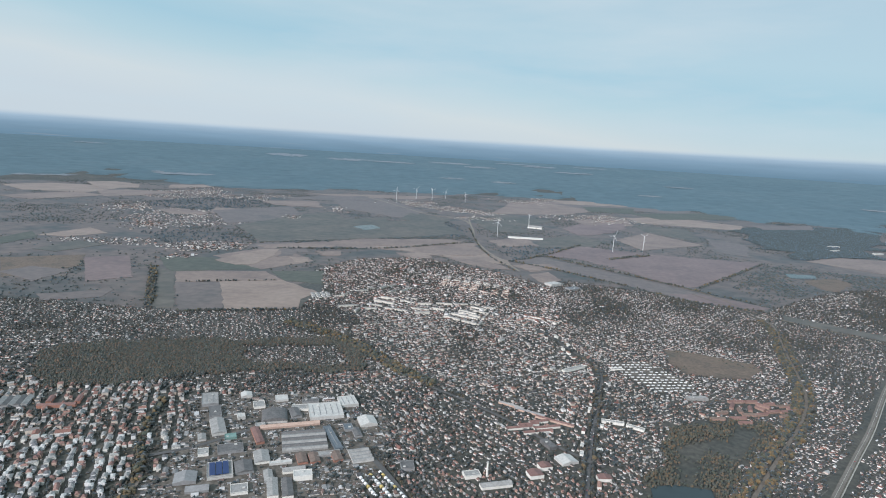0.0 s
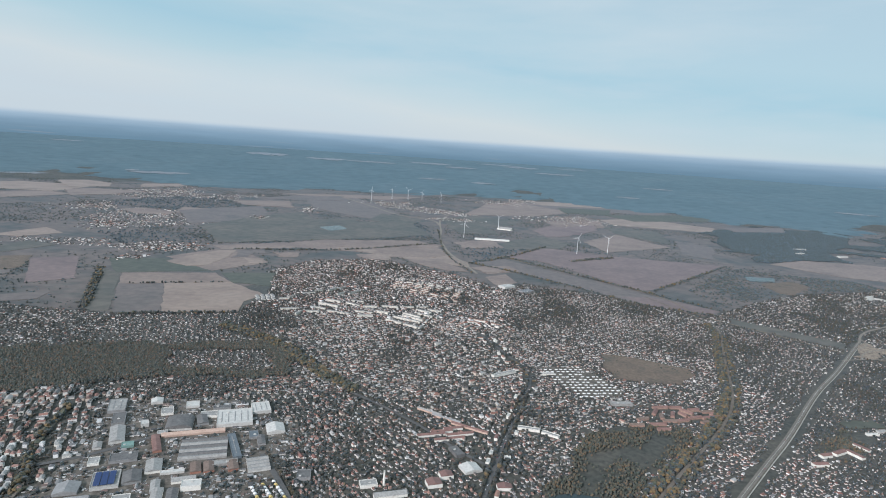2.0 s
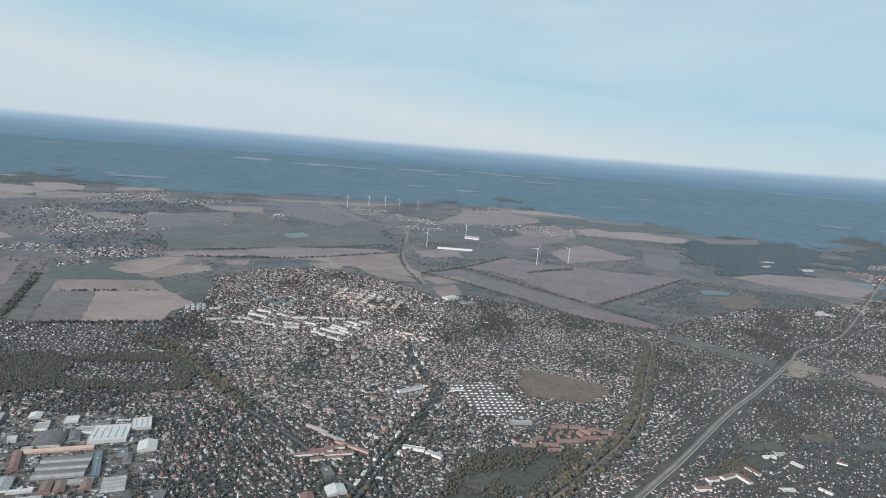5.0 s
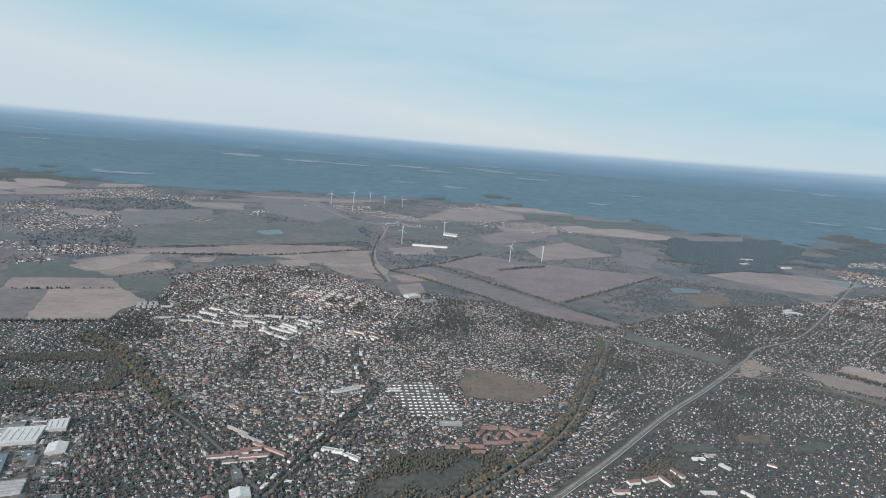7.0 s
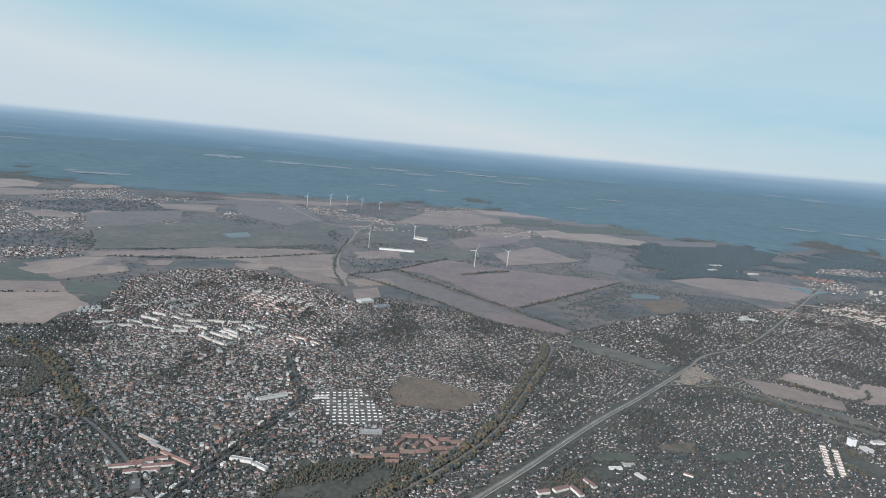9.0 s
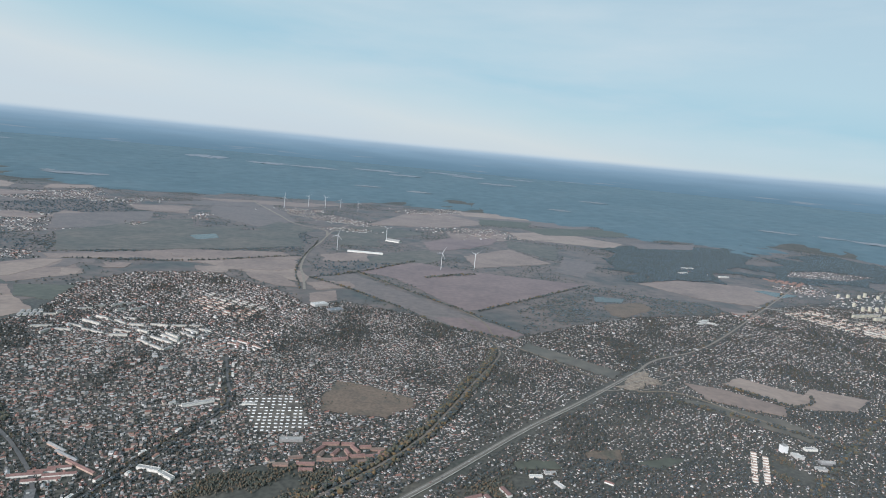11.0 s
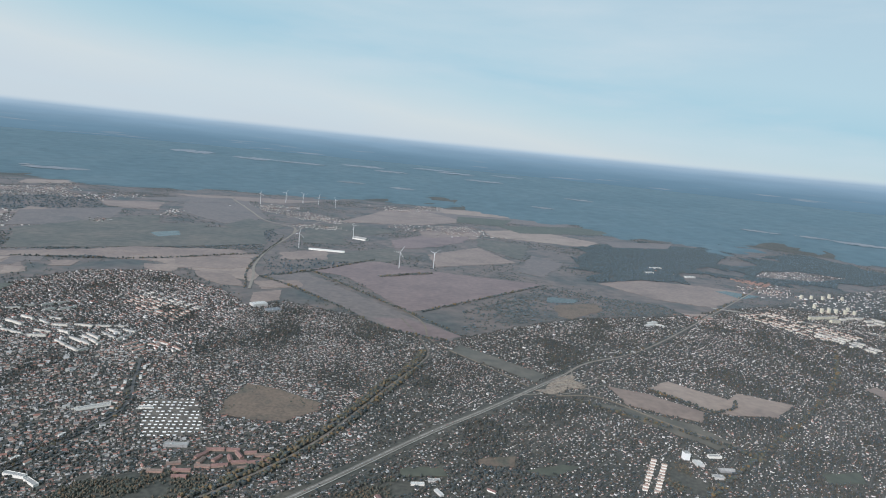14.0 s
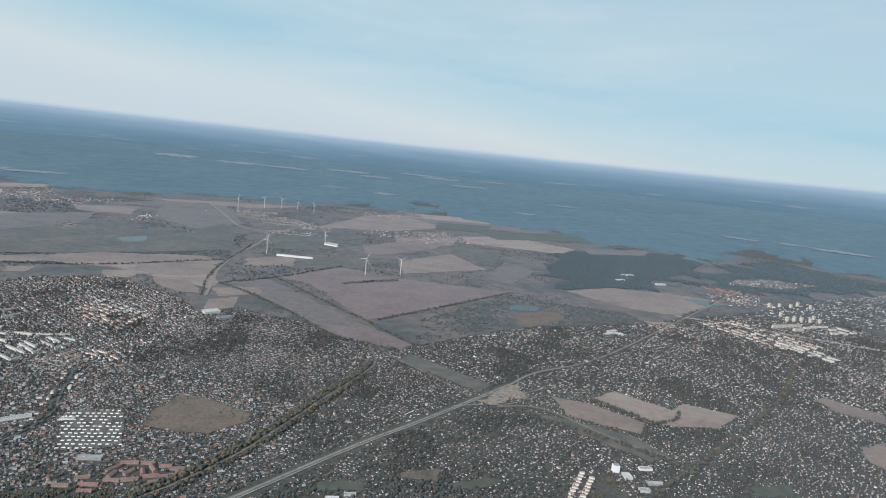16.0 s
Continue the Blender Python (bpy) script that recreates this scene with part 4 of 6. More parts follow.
hall(-83, 1345, 80, 7, 1, 3.0, "gable", M_CREAM, M_FLATP, "very long low white stable")
hall(-38, 1560, 40, 16, -25, 3.6, "gable", M_CREAM, M_FLATL, "far group of pale farm sheds")
hall(182, 432, 9, 3.4, 12, 1.3, "flat", M_WHITE, M_FLATL, "low white sports hall")
hall(-111, 496, 27, 4, 38, 2.2, "flat", M_CREAM, M_FLATL, "long low pale building beside the street")
hall(-173, 405, 21, 2.6, -28, 1.8, "gable", M_WARM, M_FLATL, "long narrow pale building")
hall(-143, 383, 29, 2.6, -26, 1.8, "gable", M_WARM, M_RED, "long narrow red-roofed row")
hall(-160, 395, 24, 2.6, -27, 1.8, "gable", M_WARM, M_METAL, "long narrow grey-roofed row")
hall(-18, 447, 18, 5, 8, 2.2, "flat", M_FLATL, M_FLATL, "grey flat hall beside trailers")
hall(690, 1475, 26, 9, 30, 4, "flat", M_WHITE, M_WHITE, "white institute block in a wood")
hall(735, 1560, 36, 8, 20, 4, "flat", M_WHITE, M_WHITE, "long white institute block in a wood")
hall(790, 1470, 28, 10, 25, 4, "flat", M_WHITE, M_WHITE, "white institute block at a wood's edge")
hall(-70, 504, 11, 4, 11, 1.8, "flat", M_CREAM, M_FLATL, "low cream school hall beside cabins")
hall(-342, 326, 5, 22, 30, 2.6, "gable", M_BRICK, M_RED, "narrow hall with a dark red roof")
hall(-362, 350, 5, 6, 28, 3.2, "flat", M_WHITE, M_WHITE, "small white office cube")
hall(-328, 362, 7, 14, 28, 2.8, "gable", M_METAL, M_FLATD, "dark blue-grey hall")
hall(-287, 347, 6, 9, 23, 2.4, "flat", M_METAL, M_BLUE, "small blue-grey hall")
hall(-280, 341, 5, 12, 23, 2.4, "gable", M_METAL, M_FLATD, "small dark hall")
hall(-306, 302, 6, 11, 24, 2.4, "gable", M_BRICK, M_BROWNR, "old brick workshop with a brown roof")
hall(-299, 304, 6, 11, 24, 2.4, "gable", M_BRICK, M_BROWNR, "old brick workshop with a brown roof")
hall(-286, 308, 6, 11, 26, 2.4, "gable", M_BRICK, M_BROWNR, "old brick workshop with a brown roof")
hall(-317, 296, 13, 3, 21, 2.0, "flat", M_WHITE, M_WHITE, "long low white shed")
hall(-307, 289, 13, 5, 22, 2.4, "gable", M_CREAM, M_FLATL, "low pale grey hall")
hall(-366, 300, 6, 8, 24, 2.4, "flat", M_CREAM, M_FLATL, "small pale workshop")
hall(-375, 318, 5, 8, 26, 2.4, "gable", M_WHITE, M_FLATL, "small white workshop")
hall(-345, 340, 6, 5, 26, 2.4, "flat", M_WHITE, M_FLATL, "small white garage")
hall(-357, 371, 8, 10, 24, 2.4, "flat", M_CREAM, M_FLATL, "pale storage shed")
hall(-372, 386, 8, 8, 24, 2.6, "gable", M_WHITE, M_WHITE, "white storage hall")
hall(-323, 384, 12, 5, 20, 2.2, "flat", M_METAL, M_FLATD, "dark low storage shed")
hall(-319, 280, 5, 12, 24, 2.4, "gable", M_METAL, M_FLATL, "narrow grey shed")
hall(-352, 262, 12, 6, 20, 2.4, "gable", M_METAL, M_METAL, "grey metal depot")
hall(-330, 265, 9, 9, 22, 2.4, "flat", M_CREAM, M_FLATL, "pale flat depot")
hall(-189, 291, 19, 5, 19, 2.2, "gable", M_CREAM, M_FLATL, "long low cream hall beside a chimney")
hall(-203, 300, 10, 6, 19, 2.4, "flat", M_CREAM, M_FLATL, "cream boiler house")
hall(-165, 306, 9, 7, 20, 3.0, "gable", M_CREAM, M_RED, "red-roofed apartment house")
hall(-158, 316, 8, 6, 20, 3.0, "gable", M_CREAM, M_RED, "red-roofed apartment house")
hall(-123, 308, 9, 5, 8, 2.6, "gable", M_CREAM, M_RED, "cream house with a red roof")
hall(-242, 304, 8, 9, 12, 2.2, "flat", M_METAL, M_FLATD, "dark flat supermarket roof")
for k in range(8):
    hall(-402 + (k % 4) * 5.5 - (k // 4) * 5, 690 + (k % 4) * 3 + (k // 4) * 13, 4.2, 11, 28, 1.2, "gable", M_CREAM, M_FLATL, "low pale greenhouse at the field's edge")


def slab_block(x, y, w, d, deg, h, label, roof=None, wall=None):
    """A block of flats with storey bands and a flat roof."""
    clear_box(x, y, w, d, deg, 1.0)
    e = empty("apartment_block", x, y, deg, label, "apartment block", "apartment blocks")
    bm = bmesh.new()
    box(bm, -w / 2, w / 2, -d / 2, d / 2, -0.1, h)
    part("wall", bm, wall or M_SLAB, e)
    bm = bmesh.new()
    box(bm, -w / 2 - 0.1, w / 2 + 0.1, -d / 2 - 0.1, d / 2 + 0.1, h, h + 0.25)
    part("roof", bm, roof or M_FLATL, e)
    n = max(2, int(h / 1.0))
    for k in range(n):
        z = 0.45 + k * h / n
        for yy in (-d / 2 - 0.03, d / 2 - 0.02):
            bm = bmesh.new()
            box(bm, -w / 2 + 0.4, w / 2 - 0.4, yy, yy + 0.05, z, z + 0.16)
            part("window_band", bm, M_GLASS, e)
    return e


M_YELLOW = mat("wall_yellow", [(0.50, 0.47, 0.37), (0.58, 0.55, 0.45)], 0.2, fine=(0.8, 0.08))
M_GLASS = mat("window_glass", [(0.06, 0.075, 0.09), (0.10, 0.12, 0.14)], 0.5, rough=0.15, spec=0.5, haze_veil=0.1)
rb = random.Random(5)


def estate(x0, y0, deg, nu, nv, du, dv, w, d, h, label, roof=None, wall=None, skip=0.12, turn=0.15):
    """Blocks of flats in rows."""
    a = radians(deg)
    for i in range(nu):
        for j in range(nv):
            if rb.random() < skip:
                continue
            u, v = i * du + rb.uniform(-2, 2), j * dv + rb.uniform(-2, 2)
            t = 90 if rb.random() < turn else 0
            slab_block(x0 + u * math.cos(a) - v * math.sin(a), y0 + u * math.sin(a) + v * math.cos(a), w * rb.uniform(0.7, 1.15), d, deg + t, h * rb.choice((0.85, 1, 1, 1.1)), label, roof, wall)


SLABS = [
    (-348, 734, 15, 34), (-341, 750, 13, 44), (-325, 761, 17, 58), (-315, 775, 16, 49), (-310, 742, 14, 56), (-294, 753, 25, 63), (-313, 684, 32, -22),
    (-311, 704, 23, -22), (-285, 695, 25, -31), (-263, 689, 19, 6), (-282, 711, 18, -4), (-239, 695, 23, 1), (-218, 700, 19, 15), (-200, 705, 18, 14)]
SLABS += [
    (-294, 654, 34, -16), (-227, 634, 25, -32), (-207, 621, 22, -30), (-195, 620, 13, 71), (-213, 645, 40, -27), (-207, 653, 34, -33), (-190, 645, 12, 76)]
SLABS += [(-209, 663, 28, -32), (-195, 670, 28, -30), (-177, 668, 22, 71), (-196, 684, 24, -27), (-183, 692, 19, -18)]
SLABS += [(-352, 655, 24, 25), (-338, 640, 16, 80), (-322, 668, 22, -14), (-325, 650, 18, 10), (-372, 700, 14, 20), (-366, 712, 12, 60), (-266, 664, 24, -10), (-262, 648, 20, 14), (-245, 668, 18, -20)]
for x, y, w, deg in SLABS:
    slab_block(x, y, w * 0.88, 2.2, deg, rb.choice((2.2, 2.5, 2.8)), "long white slab block of flats", M_FLATL, M_SLAB)
for k in range(7):
    for j in range(8):
        if rb.random() < 0.14:
            continue
        u, v = k * 16.5 + rb.uniform(-1.5, 1.5), j * 9.5 + rb.uniform(-1, 1)
        slab_block(-246 + u * 0.866 + v * 0.10, 800 - u * 0.5 + v, rb.uniform(8, 13), 2.3, -27 + rb.uniform(-4, 4), rb.choice((1.5, 1.8, 2.1)), "short white block of flats in a slanting row", M_ORANGE if j < 5 else M_FLATL, M_SLAB)
for x, y, w, deg in ((-160, 649, 18, 69), (-150, 642, 18, 57), (-136, 654, 15, -17), (-128, 663, 17, -21), (-143, 634, 14, 64), (-109, 651, 14, -31)):
    slab_block(x, y, w, 2.4, deg, 1.8, "cream block of flats with an orange-red roof", M_ORANGE, M_CREAM)
estate(737, 1090, -57, 12, 6, 14, 17.5, 10, 4, 2.8, "short cream block of flats with a red roof", roof=M_ORANGE, wall=M_SLAB, skip=0.1)
estate(815, 985, -52, 4, 3, 24, 17, 18, 5, 3.6, "pale block of flats", skip=0.2)
estate(975, 1110, 25, 4, 3, 26, 20, 20, 5, 4.0, "pale block of flats behind the track", skip=0.2)
estate(902, 1490, -41, 6, 4, 15, 17, 11, 5, 2.6, "red-roofed housing block in a row before woods", roof=M_RED, wall=M_MANSARD, skip=0.1)
for x, y, h in ((985, 1330, 17), (1015, 1342, 15), (1043, 1346, 15), (1074, 1372, 18), (1098, 1362, 15), (948, 1196, 18), (966, 1202, 19), (982, 1204, 18), (1002, 1206, 17), (1024, 1210, 15), (960, 1240, 16), (1030, 1240, 15)):
    slab_block(x, y, 5.2, 4.6, 25, h * 0.55, "tall cream tower block of flats", wall=M_YELLOW)
for x, y in ((890, 1128), (915, 1138), (940, 1150), (925, 1118)):
    slab_block(x, y, 24, 5, 22, 6, "long yellowish block of flats", wall=M_YELLOW)

# red estate of long blocks round courtyards
for x, y, w, deg in ((6, 436, 11, 62), (13, 446, 13, 12), (26, 448, 10, 8), (33, 441, 11, -50), (40, 446, 9, 15), (50, 444, 12, 15), (55, 437, 10, -45), (47, 433, 12, 22), (36, 431, 11, 20), (28, 435, 8, -60),
                     (24, 424, 12, 18), (13, 421, 11, 5), (9, 428, 8, 80), (19, 433, 9, 70), (1, 413, 13, 10), (-8, 421, 10, 25), (-16, 409, 11, 8), (42, 424, 9, 24), (3, 405, 10, 8)):
    hall(x, y, w, 3.2, deg, 2.0, "gable", M_MANSARD, rb.choice((M_RED, M_BROWNR, M_RED)), "red-roofed housing block round a courtyard")
for k, (x, y, w) in enumerate(((-170, 368, 20), (-163, 374, 16), (-157, 364, 22), (-150, 372, 20), (-155, 380, 14))):
    hall(x, y, w, 3.4, 20, 1.8, "gable", M_CREAM, M_RED, "terrace of small red-roofed houses")

line = smooth_line([Vector(p) for p in ((-140, 270), (-121, 359), (-92, 475), (-100, 530), (-129, 612))], 11.0)
for a, b in zip(line, line[1:]):
    d = (b - a).normalized()
    for side in (-1, 1):
        q = a + Vector((-d.y, d.x)) * side * rb.uniform(4.6, 6.5) + d * rb.uniform(-2, 2)
        if rb.random() < 0.2 or inside(np.array([q.x]), np.array([q.y]), [(-92, 445), (-92, 530), (-5, 545), (-5, 440)])[0] or zone_at([q.x], [q.y])[0] != 1:
            continue
        rf, lab = rb.choice(((M_RED, "cream town house with a red roof along the main street"), (M_ORANGE, "cream town house with an orange roof along the main street"), (M_FLATP, "white flat-roofed shop along the main street")))
        hall(q.x, q.y, rb.uniform(3, 6), 2.4, math.degrees(math.atan2(d.y, d.x)) + rb.choice((0, 0, 90)), rb.choice((1.8, 2.2, 2.6)), "flat" if rf is M_FLATP else "gable", M_CREAM, rf, lab)


CABINS = [(-78, 519), (-37, 529), (-26, 512), (-6, 470), (-29, 459), (-48, 454), (-66, 487)]


def cabin_rows():
    a0 = radians(11)
    ca, sa = math.cos(a0), math.sin(a0)
    first = None
    for i in range(-11, 12):
        for j in range(-10, 11):
            u, v = i * 4.6 + (i // 3) * 0.8, j * 6.2
            x, y = -55 + u * ca - v * sa, 487 + u * sa + v * ca
            if not inside(np.array([x]), np.array([y]), CABINS)[0] or rb.random() < 0.05:
                continue
            m = pose(x + rb.uniform(-0.4, 0.4), y + rb.uniform(-0.5, 0.5), 0.2, 0, 0, 11 + rb.uniform(-5, 5))
            if first is None:
                first = empty("cabin", 0, 0, 0, "small white flat-roofed cabin in a row", "cabin", "rows of cabins")
                bm = bmesh.new()
                box(bm, -1.2, 1.2, -0.75, 0.75, -0.05, 0.75)
                part("wall", bm, M_CREAM, first)
                bm = bmesh.new()
                vs = [bm.verts.new(p) for xx in (-1.3, 1.3) for p in ((xx, -0.8, 0.75), (xx, 0.8, 0.75), (xx, 0, 1.05))]
                for f in ((0, 1, 2), (3, 5, 4), (0, 2, 5, 3), (1, 4, 5, 2), (0, 3, 4, 1)):
                    bm.faces.new([vs[q] for q in f])
                bmesh.ops.recalc_face_normals(bm, faces=bm.faces[:])
                part("roof", bm, M_CABIN, first)
                first.matrix_world = m
            else:
                copy_thing(first, m)


cabin_rows()
zone(CABINS, 2)
sheet("yard", CABINS, M_YARD, "grey paved ground between rows of cabins", "yard", thick=0.1)
for k in range(2):
    for j in range(11):
        x, y = 346 + j * 2.4 + k * 9, 448 + j * 5.0 - k * 2
        if k and j > 9:
            continue
        e = empty("cabin", x, y, -12, "small cream garden cabin in a line", "cabin", "line of garden cabins")
        clear_box(x, y, 4, 3, -12, 0.5)
        bm = bmesh.new()
        box(bm, -2.2, 2.2, -1.1, 1.1, -0.05, 1.2)
        part("wall", bm, M_CREAM, e)
        bm = bmesh.new()
        box(bm, -2.3, 2.3, -1.2, 1.2, 1.2, 1.35, 0.04)
        part("roof", bm, M_WARM, e)

# three rows of small round-roofed garden houses
def garden_house(material, label):
    e = new("garden_house")
    tagged(e, label, "garden house", "rows of round-roofed garden houses")
    bm = bmesh.new()
    box(bm, -0.9, 0.9, -0.8, 0.8, -0.05, 0.7)
    part("wall", bm, material, e)
    bm = bmesh.new()
    rows = []
    for k in range(9):
        a = math.pi * k / 8
        rows.append([bm.verts.new((-math.cos(a) * 1.0, yy, 0.7 + math.sin(a) * 0.75)) for yy in (-0.9, 0.9)])
    for r, q in zip(rows, rows[1:]):
        bm.faces.new((r[0], q[0], q[1], r[1]))
    bm.faces.new([r[0] for r in rows])
    bm.faces.new([r[1] for r in rows])
    bm.faces.new((rows[0][0], rows[0][1], rows[-1][1], rows[-1][0]))
    bmesh.ops.recalc_face_normals(bm, faces=bm.faces[:])
    part("roof", bm, material, e)
    return e


M_OCHRE = mat("wall_ochre", [(0.55, 0.42, 0.16), (0.62, 0.48, 0.2)], 0.4, fine=(1.0, 0.1))
for n_, x0, y0, x1, y1 in ((9, -257, 295, -238, 269), (8, -262, 291, -246, 269), (7, -267, 287, -254, 268)):
    for k in range(n_):
        x, y = x0 + (x1 - x0) * k / n_, y0 + (y1 - y0) * k / n_
        ochre = (k * 7 + n_) % 4 == 0
        garden_house(M_OCHRE if ochre else M_CABIN, "small ochre round-roofed garden house" if ochre else "small white round-roofed garden house").matrix_world = pose(x, y, 0.1, 0, 0, 38)
        clear_box(x, y, 2, 2, 38, 0.5)

# white cube-shaped block near the fields
e = empty("office_block", 401, 507, 12, "tall plain white cube-shaped block", "office block")
clear_box(401, 507, 8, 8, 12)
bm = bmesh.new()
box(bm, -2.6, 2.6, -2.6, 2.6, -0.1, 6.4, 0.05)
part("wall", bm, M_CABIN, e)
bm = bmesh.new()
box(bm, -2.5, 2.5, -2.5, 2.5, 6.4, 6.6)
part("roof", bm, M_FLATL, e)

# ---- wind turbines ----


def turbine(x, y, hub, blade, spin, yaw, proto=[]):
    e = empty("wind_turbine", x, y, yaw, "white three-bladed wind turbine on a field", "wind turbine", "wind turbines")
    bm = bmesh.new()
    bmesh.ops.create_cone(bm, cap_ends=True, segments=16, radius1=hub * 0.017, radius2=hub * 0.010, depth=hub, matrix=Matrix.Translation((0, 0, hub / 2)))
    part("tower", bm, M_STEEL, e)
    bm = bmesh.new()
    box(bm, -0.6, 0.6, -1.4, 2.4, hub - 0.5, hub + 0.8, 0.2)
    part("nacelle", bm, M_STEEL, e)
    bm = bmesh.new()
    bmesh.ops.create_uvsphere(bm, u_segments=12, v_segments=8, radius=0.75, matrix=Matrix.Translation((0, -1.7, hub + 0.1)))
    part("rotor_hub", bm, M_STEEL, e)
    for k in range(3):
        bm = bmesh.new()
        rows = []
        for i in range(7):
            t = i / 6
            c = 0.35 + 0.55 * math.sin(min(1, t * 3.2 + 0.15) * math.pi / 2) - 0.75 * t
            c = max(0.12, c)
            tw = radians(14 * (1 - t))
            rows.append([bm.verts.new((c * a * math.cos(tw), c * a * math.sin(tw) + b, 0.5 + t * blade)) for a, b in ((-0.4, 0), (0, 0.12 * c), (0.6, 0), (0, -0.12 * c))])
        for r, s in zip(rows, rows[1:]):
            for q in range(4):
                bm.faces.new((r[q], r[(q + 1) % 4], s[(q + 1) % 4], s[q]))
        bm.faces.new(rows[-1])
        bmesh.ops.recalc_face_normals(bm, faces=bm.faces[:])
        ob = part("blade", bm, M_STEEL, e)
        ob.matrix_local = pose(0, -1.7, hub + 0.1, 0, spin + 120 * k, 0)
    return e


for x, y, hub, bl, sp in ((-488, 2165, 38, 15, 10), (-425, 2270, 38, 15, 40), (-365, 2290, 38, 15, 75), (-314, 2330, 30, 12, 20), (-236, 2260, 30, 12, 95), (-148, 1352, 34, 14, 15), (-57, 1556, 34, 14, 70), (90, 1228, 34.5, 14, 30), (160, 1255, 34.5, 14, 55)):
    turbine(x, y, hub, bl, sp, 15)

# ---- rows of houses ----
rows_of_houses(-1100, -380, 180, 400, 113, 21, 4.4, 0.0, 1.6, trees=0.17)
rows_of_houses(-380, -230, 180, 440, 118, 12, 4.6, 0.14, 0.98, trees=0.22)
rows_of_houses(-260, -135, 200, 420, 128, 11, 4.2, 0.14, 0.95, trees=0.22)
rows_of_houses(-135, -100, 200, 440, 112, 8, 4.4, 0.08, 1.0)
rows_of_houses(-900, -330, 390, 470, 20, 9.5, 4.4, 0.2, 0.75)
rows_of_houses(-900, -330, 470, 720, 110, 11, 4.6, 0.10, 0.85)
rows_of_houses(-330, -90, 420, 640, 38, 11, 4.6, 0.12, 1.08, trees=0.22)
rows_of_houses(-460, -90, 640, 1020, 142, 11, 5.0, 0.08, 1.2)
rows_of_houses(-100, 120, 280, 620, 38, 9.5, 4.0, 0.10, 0.9, trees=0.24)
rows_of_houses(-90, 230, 620, 900, 52, 9, 4.0, 0.08, 0.82)
rows_of_houses(120, 700, 300, 560, 50, 11, 4.4, 0.10, 0.8, trees=0.25)
rows_of_houses(120, 700, 560, 700, 60, 11, 4.4, 0.10, 0.8)
rows_of_houses(230, 700, 700, 1200, 40, 12, 5.0, 0.10, 1.0)
rows_of_houses(700, 1100, 700, 1200, 130, 13, 5.6, 0.12, 1.05)
rows_of_houses(700, 1800, 350, 700, 35, 13, 5.6, 0.12)
rows_of_houses(700, 1800, 1200, 2300, 30, 17, 8, 0.35, 1.15, trees=0.02, paved=False)
rows_of_houses(-1500, -550, 900, 2100, 20, 17, 8, 0.35, 1.15, trees=0.02, paved=False)
rows_of_houses(-500, 450, 1700, 2850, 20, 17, 8, 0.35, 1.15, trees=0.02, paved=False)


def village(x, y, across, along, n):
    """A scattered far settlement with trees between its houses."""
    a = math.atan2(y, x)
    u, v = rng.normal(0, 0.5, n), rng.normal(0, 0.5, n)
    px, py = x + v * along * math.cos(a) - u * across * math.sin(a), y + v * along * math.sin(a) + u * across * math.cos(a)
    HX.append(px), HY.append(py), HR.append(rng.uniform(0, 3.14, n)), HS.append(rng.uniform(0.9, 2.0, n))
    TX.append(px + rng.uniform(-7, 7, n)), TY.append(py + rng.uniform(-7, 7, n)), TG.append(np.full(n, 1.2))


village(-1090, 1467, 60, 120, 190)
village(-890, 1189, 42, 55, 120)
village(-656, 985, 62, 31, 150)
village(-668, 884, 24, 18, 50)
village(-1128, 2049, 66, 148, 110)
village(-940, 1896, 70, 88, 90)
village(-891, 2012, 62, 58, 40)
village(-416, 2099, 91, 78, 110)
village(-239, 1901, 81, 64, 90)
village(-180, 1712, 73, 45, 90)
village(-9, 2438, 115, 103, 110)
village(159, 1894, 126, 94, 190)
village(-666, 1475, 23, 42, 30)
village(-606, 1728, 26, 84, 40)
village(725, 1522, 32, 33, 20)
village(948, 1381, 71, 80, 150)
village(658, 1012, 69, 37, 120)
village(-51, 3138, 118, 46, 60)
sv = np.array(SV, np.float32)
k = np.arange(len(sv))[:, None] * 4
big_mesh("side_streets", sv.reshape(-1, 3), np.concatenate([k + np.array([[0, 2, 3]]), k + np.array([[0, 3, 1]])]), [M_STREET], None, "narrow grey residential streets between gardens", "street", kind="structure")
hx, hy, hr, hs = np.concatenate(HX), np.concatenate(HY), np.concatenate(HR), np.concatenate(HS)

# the houses that the flight passes nearest stand as things of their own
near = (hx > -240) & (hx < -105) & (hy < 380)
order = np.argsort(hy[near])[:300]
single = np.nonzero(near)[0][order]


